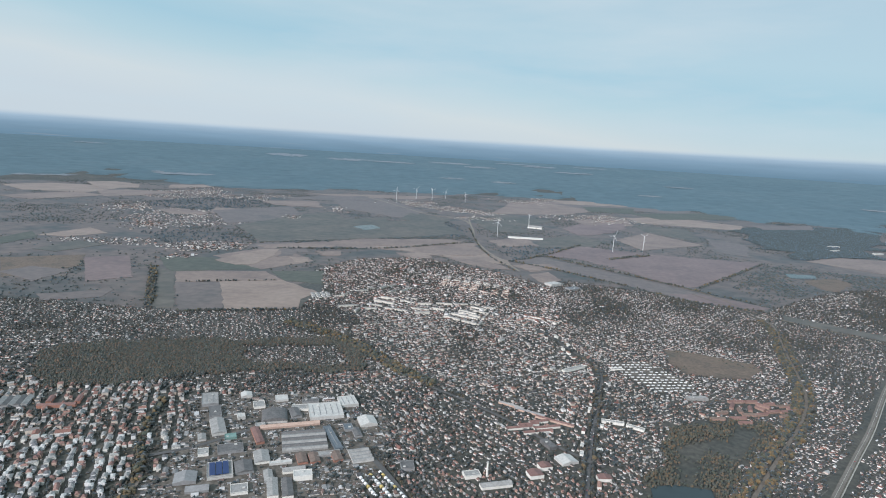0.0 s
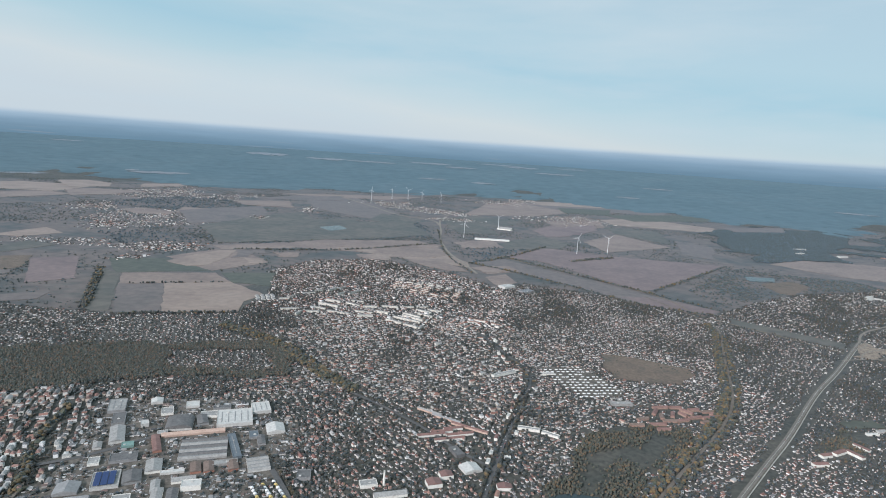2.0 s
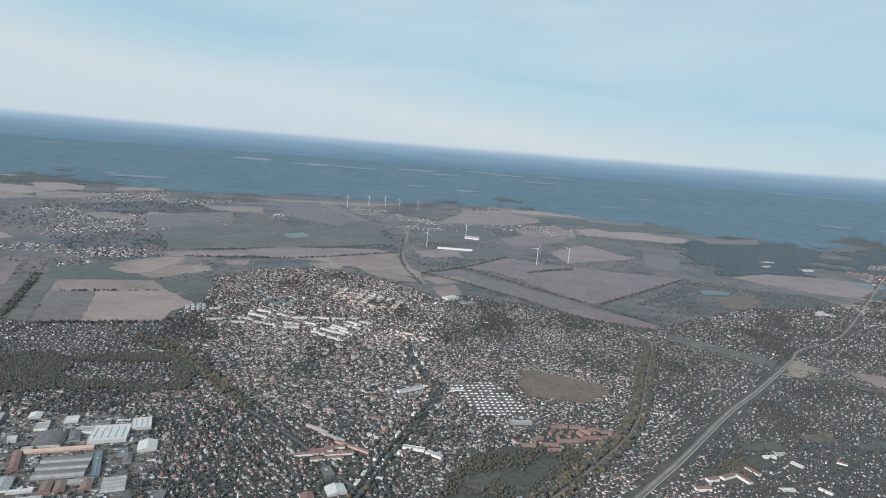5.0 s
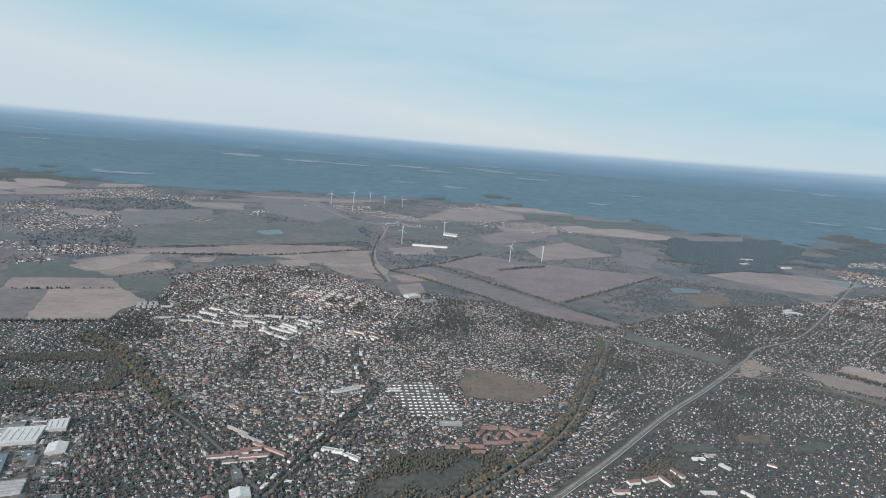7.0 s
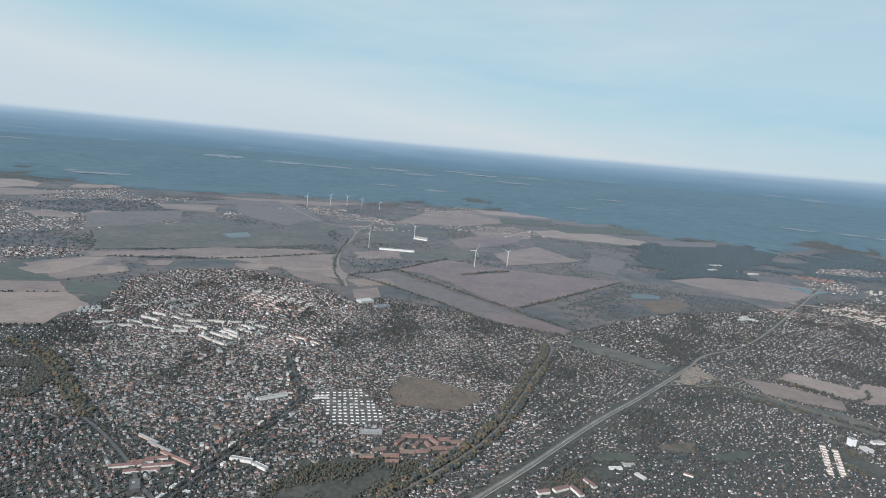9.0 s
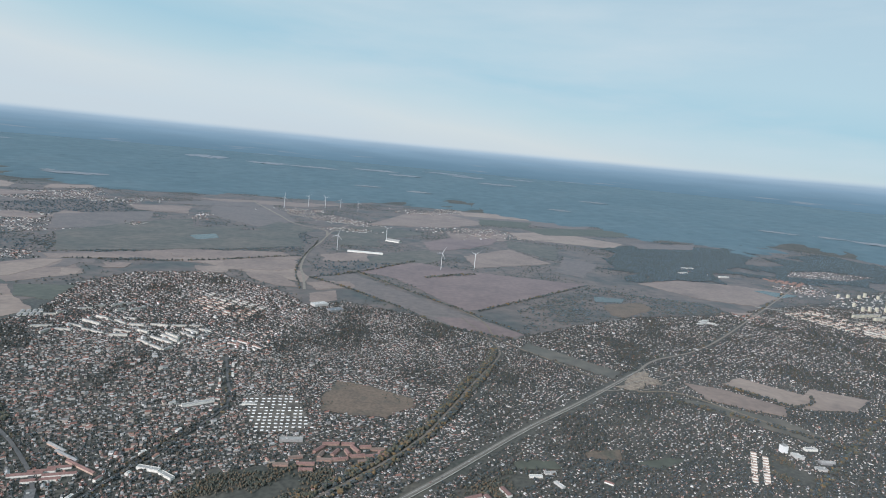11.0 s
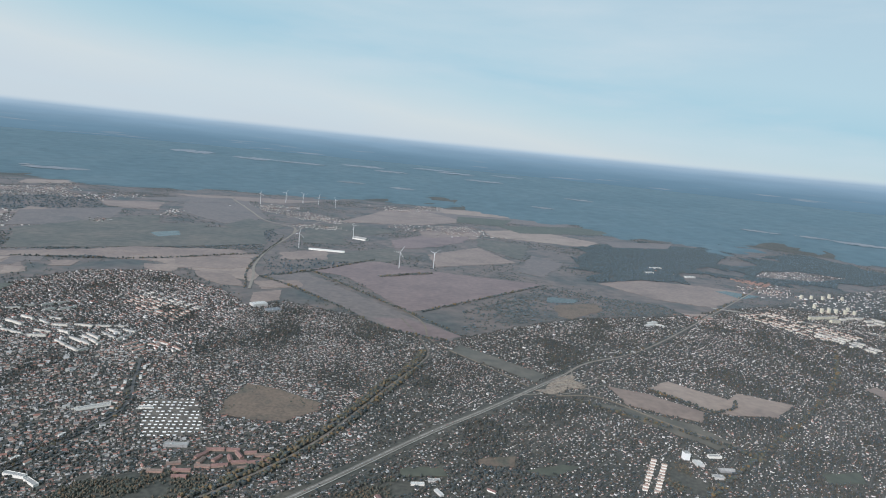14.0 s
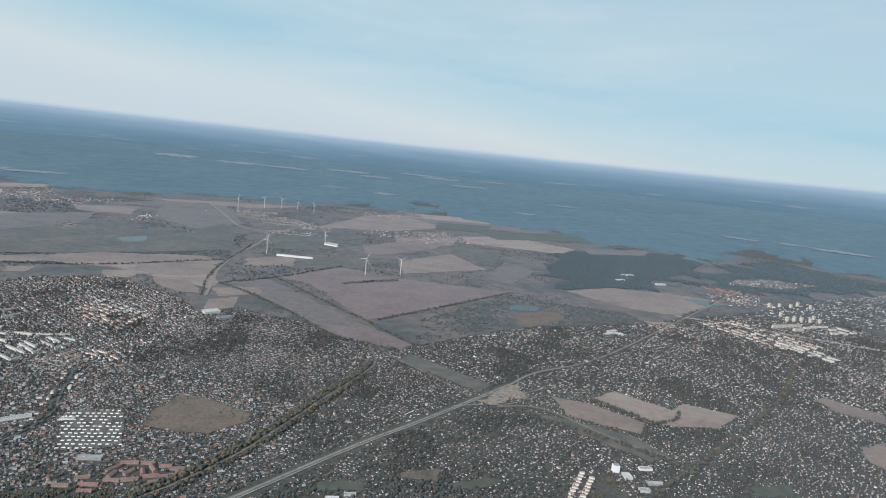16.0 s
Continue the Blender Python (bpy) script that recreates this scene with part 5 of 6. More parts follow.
def house_proto(k, w, d, h, rh, wall, roof, label):
    e = new("house")
    tagged(e, label, "house", "detached houses")
    bm = bmesh.new()
    vs = [bm.verts.new(p) for p in ((-w / 2, -d / 2, -0.1), (w / 2, -d / 2, -0.1), (w / 2, d / 2, -0.1), (-w / 2, d / 2, -0.1), (-w / 2, -d / 2, h), (w / 2, -d / 2, h), (w / 2, d / 2, h), (-w / 2, d / 2, h), (-w / 2, 0, h + rh * 0.96), (w / 2, 0, h + rh * 0.96))]
    for f in ((0, 1, 5, 4), (2, 3, 7, 6), (1, 2, 6, 9, 5), (3, 0, 4, 8, 7)):
        bm.faces.new([vs[i] for i in f])
    part("wall", bm, wall, e)
    bm = bmesh.new()
    o, t = 0.12, 0.08
    top = [bm.verts.new(p) for x in (-w / 2 - o, w / 2 + o) for p in ((x, -d / 2 - o, h - o * rh / (d / 2)), (x, 0, h + rh), (x, d / 2 + o, h - o * rh / (d / 2)))]
    bot = [bm.verts.new(v.co - Vector((0, 0, t))) for v in top]
    for f in ((0, 3, 4, 1), (1, 4, 5, 2)):
        bm.faces.new([top[i] for i in f])
        bm.faces.new([bot[i] for i in reversed(f)])
    for a, b in ((0, 1), (1, 2), (2, 5), (5, 4), (4, 3), (3, 0)):
        bm.faces.new((top[a], bot[a], bot[b], top[b]))
    bmesh.ops.recalc_face_normals(bm, faces=bm.faces[:])
    r = part("roof", bm, roof, e)
    bm = bmesh.new()
    box(bm, w * 0.18, w * 0.18 + 0.16, 0.08, 0.24, h + rh * 0.5, h + rh + 0.2)
    part("chimney", bm, M_BRICK, r)
    for sx in (-0.26, 0.1):
        bm = bmesh.new()
        box(bm, w * sx, w * sx + 0.36, -d / 2 - 0.02, -d / 2 + 0.05, 0.25, 0.25 + min(0.32, h * 0.45))
        part("window", bm, M_GLASS, e)
    bm = bmesh.new()
    box(bm, w * 0.32, w * 0.32 + 0.24, -d / 2 - 0.02, -d / 2 + 0.05, -0.05, 0.5)
    part("door", bm, M_BROWNR, e)
    return e


M_GREYR = mat("roof_grey", [(0.14, 0.14, 0.145), (0.20, 0.20, 0.205)], 0.3, fine=(1.2, 0.1))
M_PINK = mat("roof_weathered_red", [(0.26, 0.155, 0.13), (0.33, 0.21, 0.18)], 0.3, fine=(1.2, 0.12))
PROTOS = [house_proto(*a) for a in (
    (0, 1.75, 1.4, 0.7, 0.6, M_WHITE, M_PINK, "white house with a weathered red gabled roof"),
    (1, 1.55, 1.35, 0.6, 0.65, M_CREAM, M_RED, "cream house with a red gabled roof"),
    (2, 1.6, 1.35, 0.85, 0.5, M_WHITE, M_GREYR, "white house with a dark grey roof"),
    (3, 2.0, 1.4, 0.65, 0.6, M_CREAM, M_BROWNR, "wide cream house with a brown roof"),
    (4, 1.4, 1.2, 0.6, 0.45, M_WHITE, M_FLATL, "small white house with a pale roof"),
    (5, 1.6, 1.4, 0.9, 0.65, M_WARM, M_PINK, "salmon-coloured house with a red roof"))]
used = set()
for q in single:
    k = int(rng.integers(0, len(PROTOS)))
    m = pose(float(hx[q]), float(hy[q]), 0.05, 0, 0, math.degrees(float(hr[q])))
    if k in used:
        copy_thing(PROTOS[k], m)
    else:
        PROTOS[k].matrix_world = m
        used.add(k)
for k, p in enumerate(PROTOS):
    if k not in used:
        p.matrix_world = pose(-180 + 9 * k, 262, 0.05)



def villa_proto(w, d, h, rh, wall, roof, label):
    """A town villa: rendered walls, hipped roof and a row of windows on each storey."""
    e = new("villa")
    tagged(e, label, "villa", "town villas")
    bm = bmesh.new()
    box(bm, -w / 2, w / 2, -d / 2, d / 2, -0.1, h)
    part("wall", bm, wall, e)
    bm = bmesh.new()
    o = 0.14
    base = [bm.verts.new(p) for p in ((-w / 2 - o, -d / 2 - o, h), (w / 2 + o, -d / 2 - o, h), (w / 2 + o, d / 2 + o, h), (-w / 2 - o, d / 2 + o, h))]
    a, b = bm.verts.new((-w / 2 + d * 0.35, 0, h + rh)), bm.verts.new((w / 2 - d * 0.35, 0, h + rh))
    for f in ((base[0], base[1], b, a), (base[1], base[2], b), (base[2], base[3], a, b), (base[3], base[0], a), tuple(reversed(base))):
        bm.faces.new(f)
    part("roof", bm, roof, e)
    n = 2 if h < 2 else 3
    for k in range(n):
        z = 0.25 + k * (h - 0.1) / n
        bm = bmesh.new()
        for q in range(int(w / 0.55)):
            x0 = -w / 2 + 0.2 + q * 0.55
            box(bm, x0, x0 + 0.26, -d / 2 - 0.02, -d / 2 + 0.05, z, z + 0.34)
            box(bm, x0, x0 + 0.26, d / 2 - 0.05, d / 2 + 0.02, z, z + 0.34)
        part("window_row", bm, M_GLASS, e)
    return e


VPROTOS = [villa_proto(*a) for a in (
    (3.6, 2.4, 2.0, 0.8, M_CREAM, M_PINK, "cream town villa with a weathered red hipped roof"),
    (3.2, 2.5, 2.3, 0.5, M_CABIN, M_GREYR, "white town villa with a dark grey roof"),
    (4.8, 2.4, 2.2, 0.6, M_CREAM, M_FLATL, "long cream town house with a pale grey roof"),
    (2.8, 2.4, 1.8, 0.9, M_WARM, M_RED, "salmon-coloured town villa with a red roof"),
    (3.4, 2.2, 2.4, 0.4, M_CABIN, M_FLATP, "white town villa with a light flat roof"))]
town = np.nonzero((hx < -380) & (hx > -560) & (hy < 400))[0]
town = town[np.argsort(hy[town] - 0.25 * hx[town])[:260]]
started = set()
for q in town:
    k = int(rng.integers(0, len(VPROTOS)))
    m = pose(float(hx[q]), float(hy[q]), 0.05, 0, 0, math.degrees(float(hr[q])))
    if k in started:
        copy_thing(VPROTOS[k], m)
    else:
        VPROTOS[k].matrix_world = m
        started.add(k)
villa = ((hx < -380) & (hy < 400)) | ((hx > -330) & (hx < -20) & (hy > 330) & (hy < 660) & (rng.random(len(hx)) < np.where((hy < 460) & (hx > -140), 0.6, 0.34)))
villa[town] = False
n = villa.sum()
v, t, idx = house_arrays(hx[villa], hy[villa], hr[villa], 2.3 * hs[villa] * rng.uniform(0.8, 1.6, n), 1.7 * hs[villa], rng.choice([1.0, 1.3, 1.7], n) * hs[villa], np.where(rng.random(n) < 0.3, 0.12, rng.uniform(0.4, 0.7, n)) * hs[villa], None)
big_mesh("villas", v, t, [M_VILLA, M_VROOF], idx, "rows of white and cream town villas along tree-lined streets", "houses")
rest = ~villa
rest[single] = False
rest[town] = False
bx, by, br, bs = hx[rest], hy[rest], hr[rest], hs[rest]
n = len(bx)
v, t, idx = house_arrays(bx, by, br, 2.15 * bs * rng.uniform(0.85, 1.4, n), 1.85 * bs, rng.choice([0.6, 0.75, 1.0, 1.3], n) * bs, np.where(rng.random(n) < 0.2, 0.1, rng.uniform(0.5, 0.9, n)) * bs, None)
big_mesh("houses", v, t, [M_WALL, M_ROOF], idx, "many small pale houses with red and grey roofs", "houses")

# sheds, garages and greenhouses in the gardens


def scatter(n, x0, x1, y0, y1, codes):
    x, y = rng.uniform(x0, x1, n), rng.uniform(y0, y1, n)
    ok = in_view(x, y, 15) & np.isin(zone_at(x, y), codes)
    return x[ok], y[ok]


x, y = scatter(9000, -800, 1100, 200, 1150, [1])
n = len(x)
v, t, idx = house_arrays(x, y, rng.uniform(0, 3.14, n), rng.uniform(0.6, 1.3, n), rng.uniform(0.5, 1.0, n), rng.uniform(0.4, 0.65, n), np.where(rng.random(n) < 0.6, 0.06, 0.35), None)
big_mesh("garden_sheds", v, t, [M_WALL, M_SHED], idx, "many small grey and white garden sheds", "sheds")
x, y = scatter(8000, -420, -250, 240, 400, [6])
n = len(x)
v, t, idx = house_arrays(x, y, np.full(n, radians(22)) + (rng.random(n) < 0.5) * 1.57, rng.uniform(0.7, 2.6, n), rng.uniform(0.5, 1.3, n), rng.uniform(0.3, 0.9, n), np.full(n, 0.04), None)
big_mesh("containers", v, t, [M_WALL, M_SHED], idx, "parked vans, containers and crates on the yard", "containers")

x, y = scatter(420, -420, -250, 240, 400, [6])
n = len(x)
v, t, idx = house_arrays(x, y, np.full(n, radians(22)) + (rng.random(n) < 0.5) * 1.57, rng.uniform(2.0, 5.5, n), rng.uniform(1.5, 3.0, n), rng.uniform(0.8, 1.6, n), np.where(rng.random(n) < 0.5, 0.06, 0.45), None)
big_mesh("workshops", v, t, [M_WALL, M_SHED], idx, "many small workshops and lean-tos on the factory yard", "workshops")

# ---- chimney and floodlight masts ----
e = empty("factory_chimney", -194, 301, 0, "slim pale factory chimney beside a boiler house", "chimney")
bm = bmesh.new()
bmesh.ops.create_cone(bm, cap_ends=True, segments=14, radius1=0.75, radius2=0.5, depth=9.5, matrix=Matrix.Translation((0, 0, 4.7)))
part("shaft", bm, M_CREAM, e)
bm = bmesh.new()
bmesh.ops.create_cone(bm, cap_ends=True, segments=14, radius1=0.62, radius2=0.62, depth=0.4, matrix=Matrix.Translation((0, 0, 9.2)))
part("collar", bm, M_FLATL, e)

# ---- solar panels ----
for k in range(3):
    e = empty("solar_array", -348, 282, 24, "row of dark blue solar panels on a hall roof", "solar panels", "solar arrays")
    e.location = e.location + Vector((0, 0, 2.76))
    for j in range(4):
        bm = bmesh.new()
        x0, y0 = -5.6 + k * 3.6, -7.0 + j * 3.5
        vs = [bm.verts.new(p) for p in ((x0, y0, 0.12), (x0 + 3.2, y0, 0.12), (x0 + 3.2, y0 + 3.2, 0.5), (x0, y0 + 3.2, 0.5), (x0, y0, 0), (x0 + 3.2, y0, 0), (x0 + 3.2, y0 + 3.2, 0), (x0, y0 + 3.2, 0))]
        for f in ((0, 1, 2, 3), (7, 6, 5, 4), (0, 4, 5, 1), (1, 5, 6, 2), (2, 6, 7, 3), (3, 7, 4, 0)):
            bm.faces.new([vs[i] for i in f])
        part("panel", bm, M_SOLAR, e)

# ---- trees ----
phi = (1 + 5 ** 0.5) / 2
ICO_V = np.array([(-1, phi, 0), (1, phi, 0), (-1, -phi, 0), (1, -phi, 0), (0, -1, phi), (0, 1, phi), (0, -1, -phi), (0, 1, -phi), (phi, 0, -1), (phi, 0, 1), (-phi, 0, -1), (-phi, 0, 1)]) / 1.9
ICO_F = np.array([(0, 11, 5), (0, 5, 1), (0, 1, 7), (0, 7, 10), (0, 10, 11), (1, 5, 9), (5, 11, 4), (11, 10, 2), (10, 7, 6), (7, 1, 8), (3, 9, 4), (3, 4, 2), (3, 2, 6), (3, 6, 8), (3, 8, 9), (4, 9, 5), (2, 4, 11), (6, 2, 10), (8, 6, 7), (9, 8, 1)])

OCT_V = np.array([(1.05, 0, 0), (-0.5, 0.9, 0), (-0.5, -0.9, 0), (0, 0, 1.05), (0.1, 0, -1)])
OCT_F = np.array([(0, 1, 3), (1, 2, 3), (2, 0, 3), (1, 0, 4), (2, 1, 4), (0, 2, 4)])


def clumps(name, x, y, r, hgt, material, label, category="trees", lobes=2, more=0.5, low=False):
    """Crowns of many trees, each of a few uneven clumps of leaves."""
    vs, ts = [], []
    n = len(x)
    base = 0
    SH, FA = (OCT_V, OCT_F) if low else (ICO_V, ICO_F)
    nv = len(SH)
    for k in range(lobes):
        keep = np.ones(n, bool) if k == 0 else rng.random(n) < more
        m = keep.sum()
        rr = r[keep] * (1.0 if k == 0 else 0.7)
        ox = rng.normal(0, 0.55, m) * r[keep] * (k > 0)
        oy = rng.normal(0, 0.55, m) * r[keep] * (k > 0)
        oz = hgt[keep] * (0.55 if k == 0 else 0.72)
        a = rng.uniform(0, 6.28, m)[:, None]
        jit = 1 + rng.uniform(-0.38, 0.32, (m, nv))
        px, py, pz = SH[None, :, 0] * jit, SH[None, :, 1] * jit, SH[None, :, 2] * jit
        X = (px * np.cos(a) - py * np.sin(a)) * rr[:, None] + (x[keep] + ox)[:, None]
        Y = (px * np.sin(a) + py * np.cos(a)) * rr[:, None] + (y[keep] + oy)[:, None]
        Z = np.maximum(-0.05, pz * (hgt[keep] * 0.48)[:, None] * (1 if k == 0 else 0.6) + oz[:, None]) + rise(x[keep], y[keep])[:, None]
        vs.append(np.stack([X, Y, Z], 2).reshape(-1, 3))
        ts.append((base + np.arange(m) * nv)[:, None, None] + FA[None])
        base += m * nv
    big_mesh(name, np.concatenate(vs), np.concatenate([t.reshape(-1, 3) for t in ts]), [material], None, label, category)


LX, LY, AX, AY = [], [], [], []


def strip(pts, width, per_m, autumn=0.5, off=0.0):
    """Trees along a line, part of them in autumn colour."""
    line = smooth_line([Vector(p) for p in pts], 4.0)
    for a, b in zip(line, line[1:]):
        d = (b - a)
        nrm = Vector((-d.y, d.x)).normalized()
        for _ in range(rng.poisson(per_m * d.length)):
            p = a + d * rng.random() + nrm * (off + rng.uniform(-width, width) / 2)
            if rng.random() < autumn:
                AX.append(p.x), AY.append(p.y)
            else:
                LX.append(p.x), LY.append(p.y)


strip([(-400, 580), (-336, 538), (-303, 508), (-267, 463), (-235, 434)], 14, 3.6, 0.7)
strip(RAIL[:8], 8, 2.0, 0.6, 6)
strip(RAIL[:7], 5, 1.0, 0.5, -4.6)
strip([(-70, 1123), (135, 887), (213, 795)], 4, 0.9, 0.15, 3)
strip([(150, 903), (390, 1202)], 5, 0.8, 0.15)
strip([(422, 665), (475, 616)], 3, 1.3, 0.3)
strip([(515, 656), (502, 632), (475, 616)], 2, 0.8, 0.3)
strip([(-150, 215), (-137, 288), (-121, 359), (-88, 490), (-108, 557), (-129, 612)], 1.4, 0.14, 0.25, 2.8)
strip([(-150, 215), (-137, 288), (-121, 359), (-88, 490), (-108, 557), (-129, 612)], 1.4, 0.14, 0.25, -2.8)
strip([(-383, 235), (-390, 272), (-410, 310), (-428, 372)], 5, 1.6, 0.6)
strip([(-560, 1010), (-380, 1080), (-200, 1240)], 6, 0.7, 0.1)
strip([(-137, 1037), (-71, 1116), (31, 1291)], 6, 0.7, 0.1)
strip([(-592, 716), (-467, 768)], 1.5, 0.25, 0.1)
strip([(-668, 804), (-561, 592)], 10, 1.0, 0.3)
strip([(-520, 590), (-405, 628)], 4, 0.8, 0.3)
strip([(60, 1130), (160, 1210)], 14, 1.2, 0.1)
strip([(330, 620), (415, 574), (463, 539), (480, 520)], 7, 1.0, 0.4, -7)
strip([(330, 690), (369, 740), (469, 824), (666, 1069), (1008, 1509)], 3, 0.15, 0.3, 4)
strip([(380, 430), (438, 488), (498, 546), (588, 637), (703, 771), (791, 908)], 5, 0.9, 0.4)
strip([(-126, 945), (-177, 1134), (-204, 1441)], 3, 0.3, 0.2, 7)
strip([(195, 771), (102, 806), (19, 900), (-84, 999), (-137, 1037)], 6, 0.8, 0.15)
lx, ly, ax, ay = (np.array(q) for q in (LX, LY, AX, AY))
far = lambda q: np.where(q > 750, 1.15, 1.0)
k = (ly > 750) & (rng.random(len(ly)) < 0.8)
fx, fy = lx[k], ly[k]
lx, ly = lx[~k], ly[~k]
clumps("field_hedges", fx, fy, rng.uniform(0.8, 2.0, len(fx)), rng.uniform(1.0, 2.8, len(fx)), M_SCRUB, "olive hedges along field edges and farm tracks", lobes=1)
clumps("hedge_trees", lx, ly, rng.uniform(0.9, 2.0, len(lx)) * far(ly), rng.uniform(1.5, 3.8, len(lx)) * far(ly), M_LEAF, "dark hedge and roadside trees")
clumps("autumn_hedge_trees", ax, ay, rng.uniform(0.9, 2.0, len(ax)) * far(ay), rng.uniform(1.5, 3.8, len(ax)) * far(ay), M_AUT, "yellow and rust-brown trees along the railway and roads")
x, y, g = np.concatenate(TX), np.concatenate(TY), np.concatenate(TG)
m = len(x)
grow = np.where(y < 700, 1.0, 1.2) * g
k = y < 460
for q, low in ((k, False), (~k, True)):
    n = q.sum()
    clumps("garden_trees", x[q], y[q], rng.uniform(0.4, 1.3, n) * grow[q], rng.uniform(0.8, 2.6, n) * grow[q], M_LEAF, "dark green garden trees between houses", more=0.12, low=low)
x, y = scatter(9000, -1000, 1300, 200, 1250, [1])
m = len(x)
clumps("autumn_trees", x, y, rng.uniform(0.6, 1.2, m), rng.uniform(1.1, 2.4, m), M_WOOD, "yellow-brown autumn trees between houses", lobes=1)
x, y = scatter(1500, -420, -250, 240, 400, [6])
m = len(x)
clumps("yard_trees", x, y, rng.uniform(0.6, 1.4, m), rng.uniform(1.0, 2.6, m), M_LEAF, "small trees between factory halls")
x, y = scatter(700000, -700, 450, 250, 700, [4])
m = len(x)
clumps("autumn_wood", x, y, rng.uniform(0.4, 1.0, m), rng.uniform(1.3, 2.8, m), M_BROAD, "autumn wood of olive and rust-brown crowns", lobes=1)
x, y = scatter(500000, -800, 1720, 300, 2200, [3])
m = len(x)
clumps("dark_wood", x, y, rng.uniform(1.3, 2.5, m), rng.uniform(3, 4.2, m), M_HAZY_WOOD, "dense dark wood", lobes=1, low=True)
x, y = scatter(100000, -130, 450, 270, 520, [7])
k = patches(x, y, 0.04, 8.8) > rng.uniform(-0.25, 0.4, len(x))
x, y = x[k], y[k]
m = len(x)
clumps("loose_wood", x, y, rng.uniform(0.4, 0.95, m), rng.uniform(1.0, 2.5, m), M_WOOD, "loose green and rust-brown trees round a pond", more=0.3)
x, y = scatter(60000, -2000, 700, 700, 2600, [8])
m = len(x)
clumps("field_woods", x, y, rng.uniform(1.2, 3.0, m), rng.uniform(1.5, 4.0, m), M_HAZY_WOOD, "dark woods among fields, tinted blue for haze", lobes=1, low=True)
x, y = rng.uniform(-12, 74, 700), rng.uniform(500, 575, 700)
k = (zone_at(x, y) == 2) & (patches(x, y, 0.04, 4.4) > rng.uniform(0.0, 0.7, len(x)))
x, y = x[k], y[k]
clumps("meadow_bushes", x, y, rng.uniform(0.4, 1.1, len(x)), rng.uniform(0.6, 1.6, len(x)), M_WOOD, "scattered low bushes on a dry meadow", lobes=1)
x, y = scatter(60000, -800, 700, 700, 1500, [5])
k = rng.random(len(x)) < 0.35 + 0.9 * (patches(x, y, 0.012, 2.2) > 0.05)
x, y = x[k], y[k]
m = len(x)
clumps("scrub", x, y, rng.uniform(0.9, 2.6, m), rng.uniform(0.8, 2.8, m), M_SCRUB, "scattered olive bushes and small trees", lobes=1)
x, y = scatter(170000, -1900, 2000, 500, 2600, [0])
k = patches(x, y, 0.006, 3.1) > rng.uniform(-0.15, 0.55, len(x))
x, y = x[k], y[k]
m = len(x)
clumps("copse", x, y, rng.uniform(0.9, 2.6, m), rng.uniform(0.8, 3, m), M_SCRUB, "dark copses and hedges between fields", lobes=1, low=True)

x, y = rng.uniform(-85, -8, 900), rng.uniform(448, 542, 900)
k = inside(x, y, CABINS)
x, y = x[k], y[k]
clumps("cabin_bushes", x, y, rng.uniform(0.4, 0.9, len(x)), rng.uniform(0.5, 1.3, len(x)), M_LEAF, "low dark bushes between white cabins", lobes=1)

# ---- street trees that the flight passes near, each with trunk, limbs and crown ----
M_BARK = mat("bark", [(0.07, 0.055, 0.045), (0.11, 0.09, 0.07)], 1.0, fine=(3.0, 0.2))


def tree_proto(seed, hgt, material, label):
    rnd = random.Random(seed)
    e = new("tree")
    tagged(e, label, "tree", "street trees")
    bm = bmesh.new()
    bmesh.ops.create_cone(bm, cap_ends=True, segments=7, radius1=0.16, radius2=0.07, depth=hgt * 0.6, matrix=Matrix.Translation((0, 0, hgt * 0.3 - 0.1)))
    for k in range(5):
        az, el = rnd.uniform(0, 6.28), rnd.uniform(0.6, 1.1)
        d = Vector((math.cos(az) * math.cos(el), math.sin(az) * math.cos(el), math.sin(el)))
        ln = hgt * rnd.uniform(0.25, 0.4)
        m = Matrix.Translation(Vector((0, 0, hgt * rnd.uniform(0.3, 0.5))) + d * ln / 2) @ d.to_track_quat("Z", "Y").to_matrix().to_4x4()
        bmesh.ops.create_cone(bm, cap_ends=True, segments=5, radius1=0.07, radius2=0.025, depth=ln, matrix=m)
    part("trunk", bm, M_BARK, e)
    vs, fs = [], []
    for k in range(46):
        az, q, zz = rnd.uniform(0, 6.28), rnd.random() ** 0.5, rnd.uniform(-1, 1)
        rr = hgt * 0.34 * math.sqrt(1 - 0.8 * zz * zz) * q
        c = Vector((math.cos(az) * rr, math.sin(az) * rr, hgt * (0.64 + 0.30 * zz)))
        s0 = hgt * rnd.uniform(0.06, 0.12)
        b0 = len(vs)
        for p in ((1, 0, 0), (-1, 0, 0), (0, 1, 0), (0, -1, 0), (0, 0, 0.8), (0, 0, -0.8)):
            vs.append(c + Vector(p) * s0 * rnd.uniform(0.7, 1.3))
        fs += [(b0 + i, b0 + j, b0 + k2) for i, j, k2 in ((0, 2, 4), (2, 1, 4), (1, 3, 4), (3, 0, 4), (2, 0, 5), (1, 2, 5), (3, 1, 5), (0, 3, 5))]
    me = bpy.data.meshes.new("crown")
    me.from_pydata([tuple(v) for v in vs], [], fs)
    me.shade_flat()
    me.materials.append(material)
    cr = new("crown", me)
    cr.parent = e
    return e


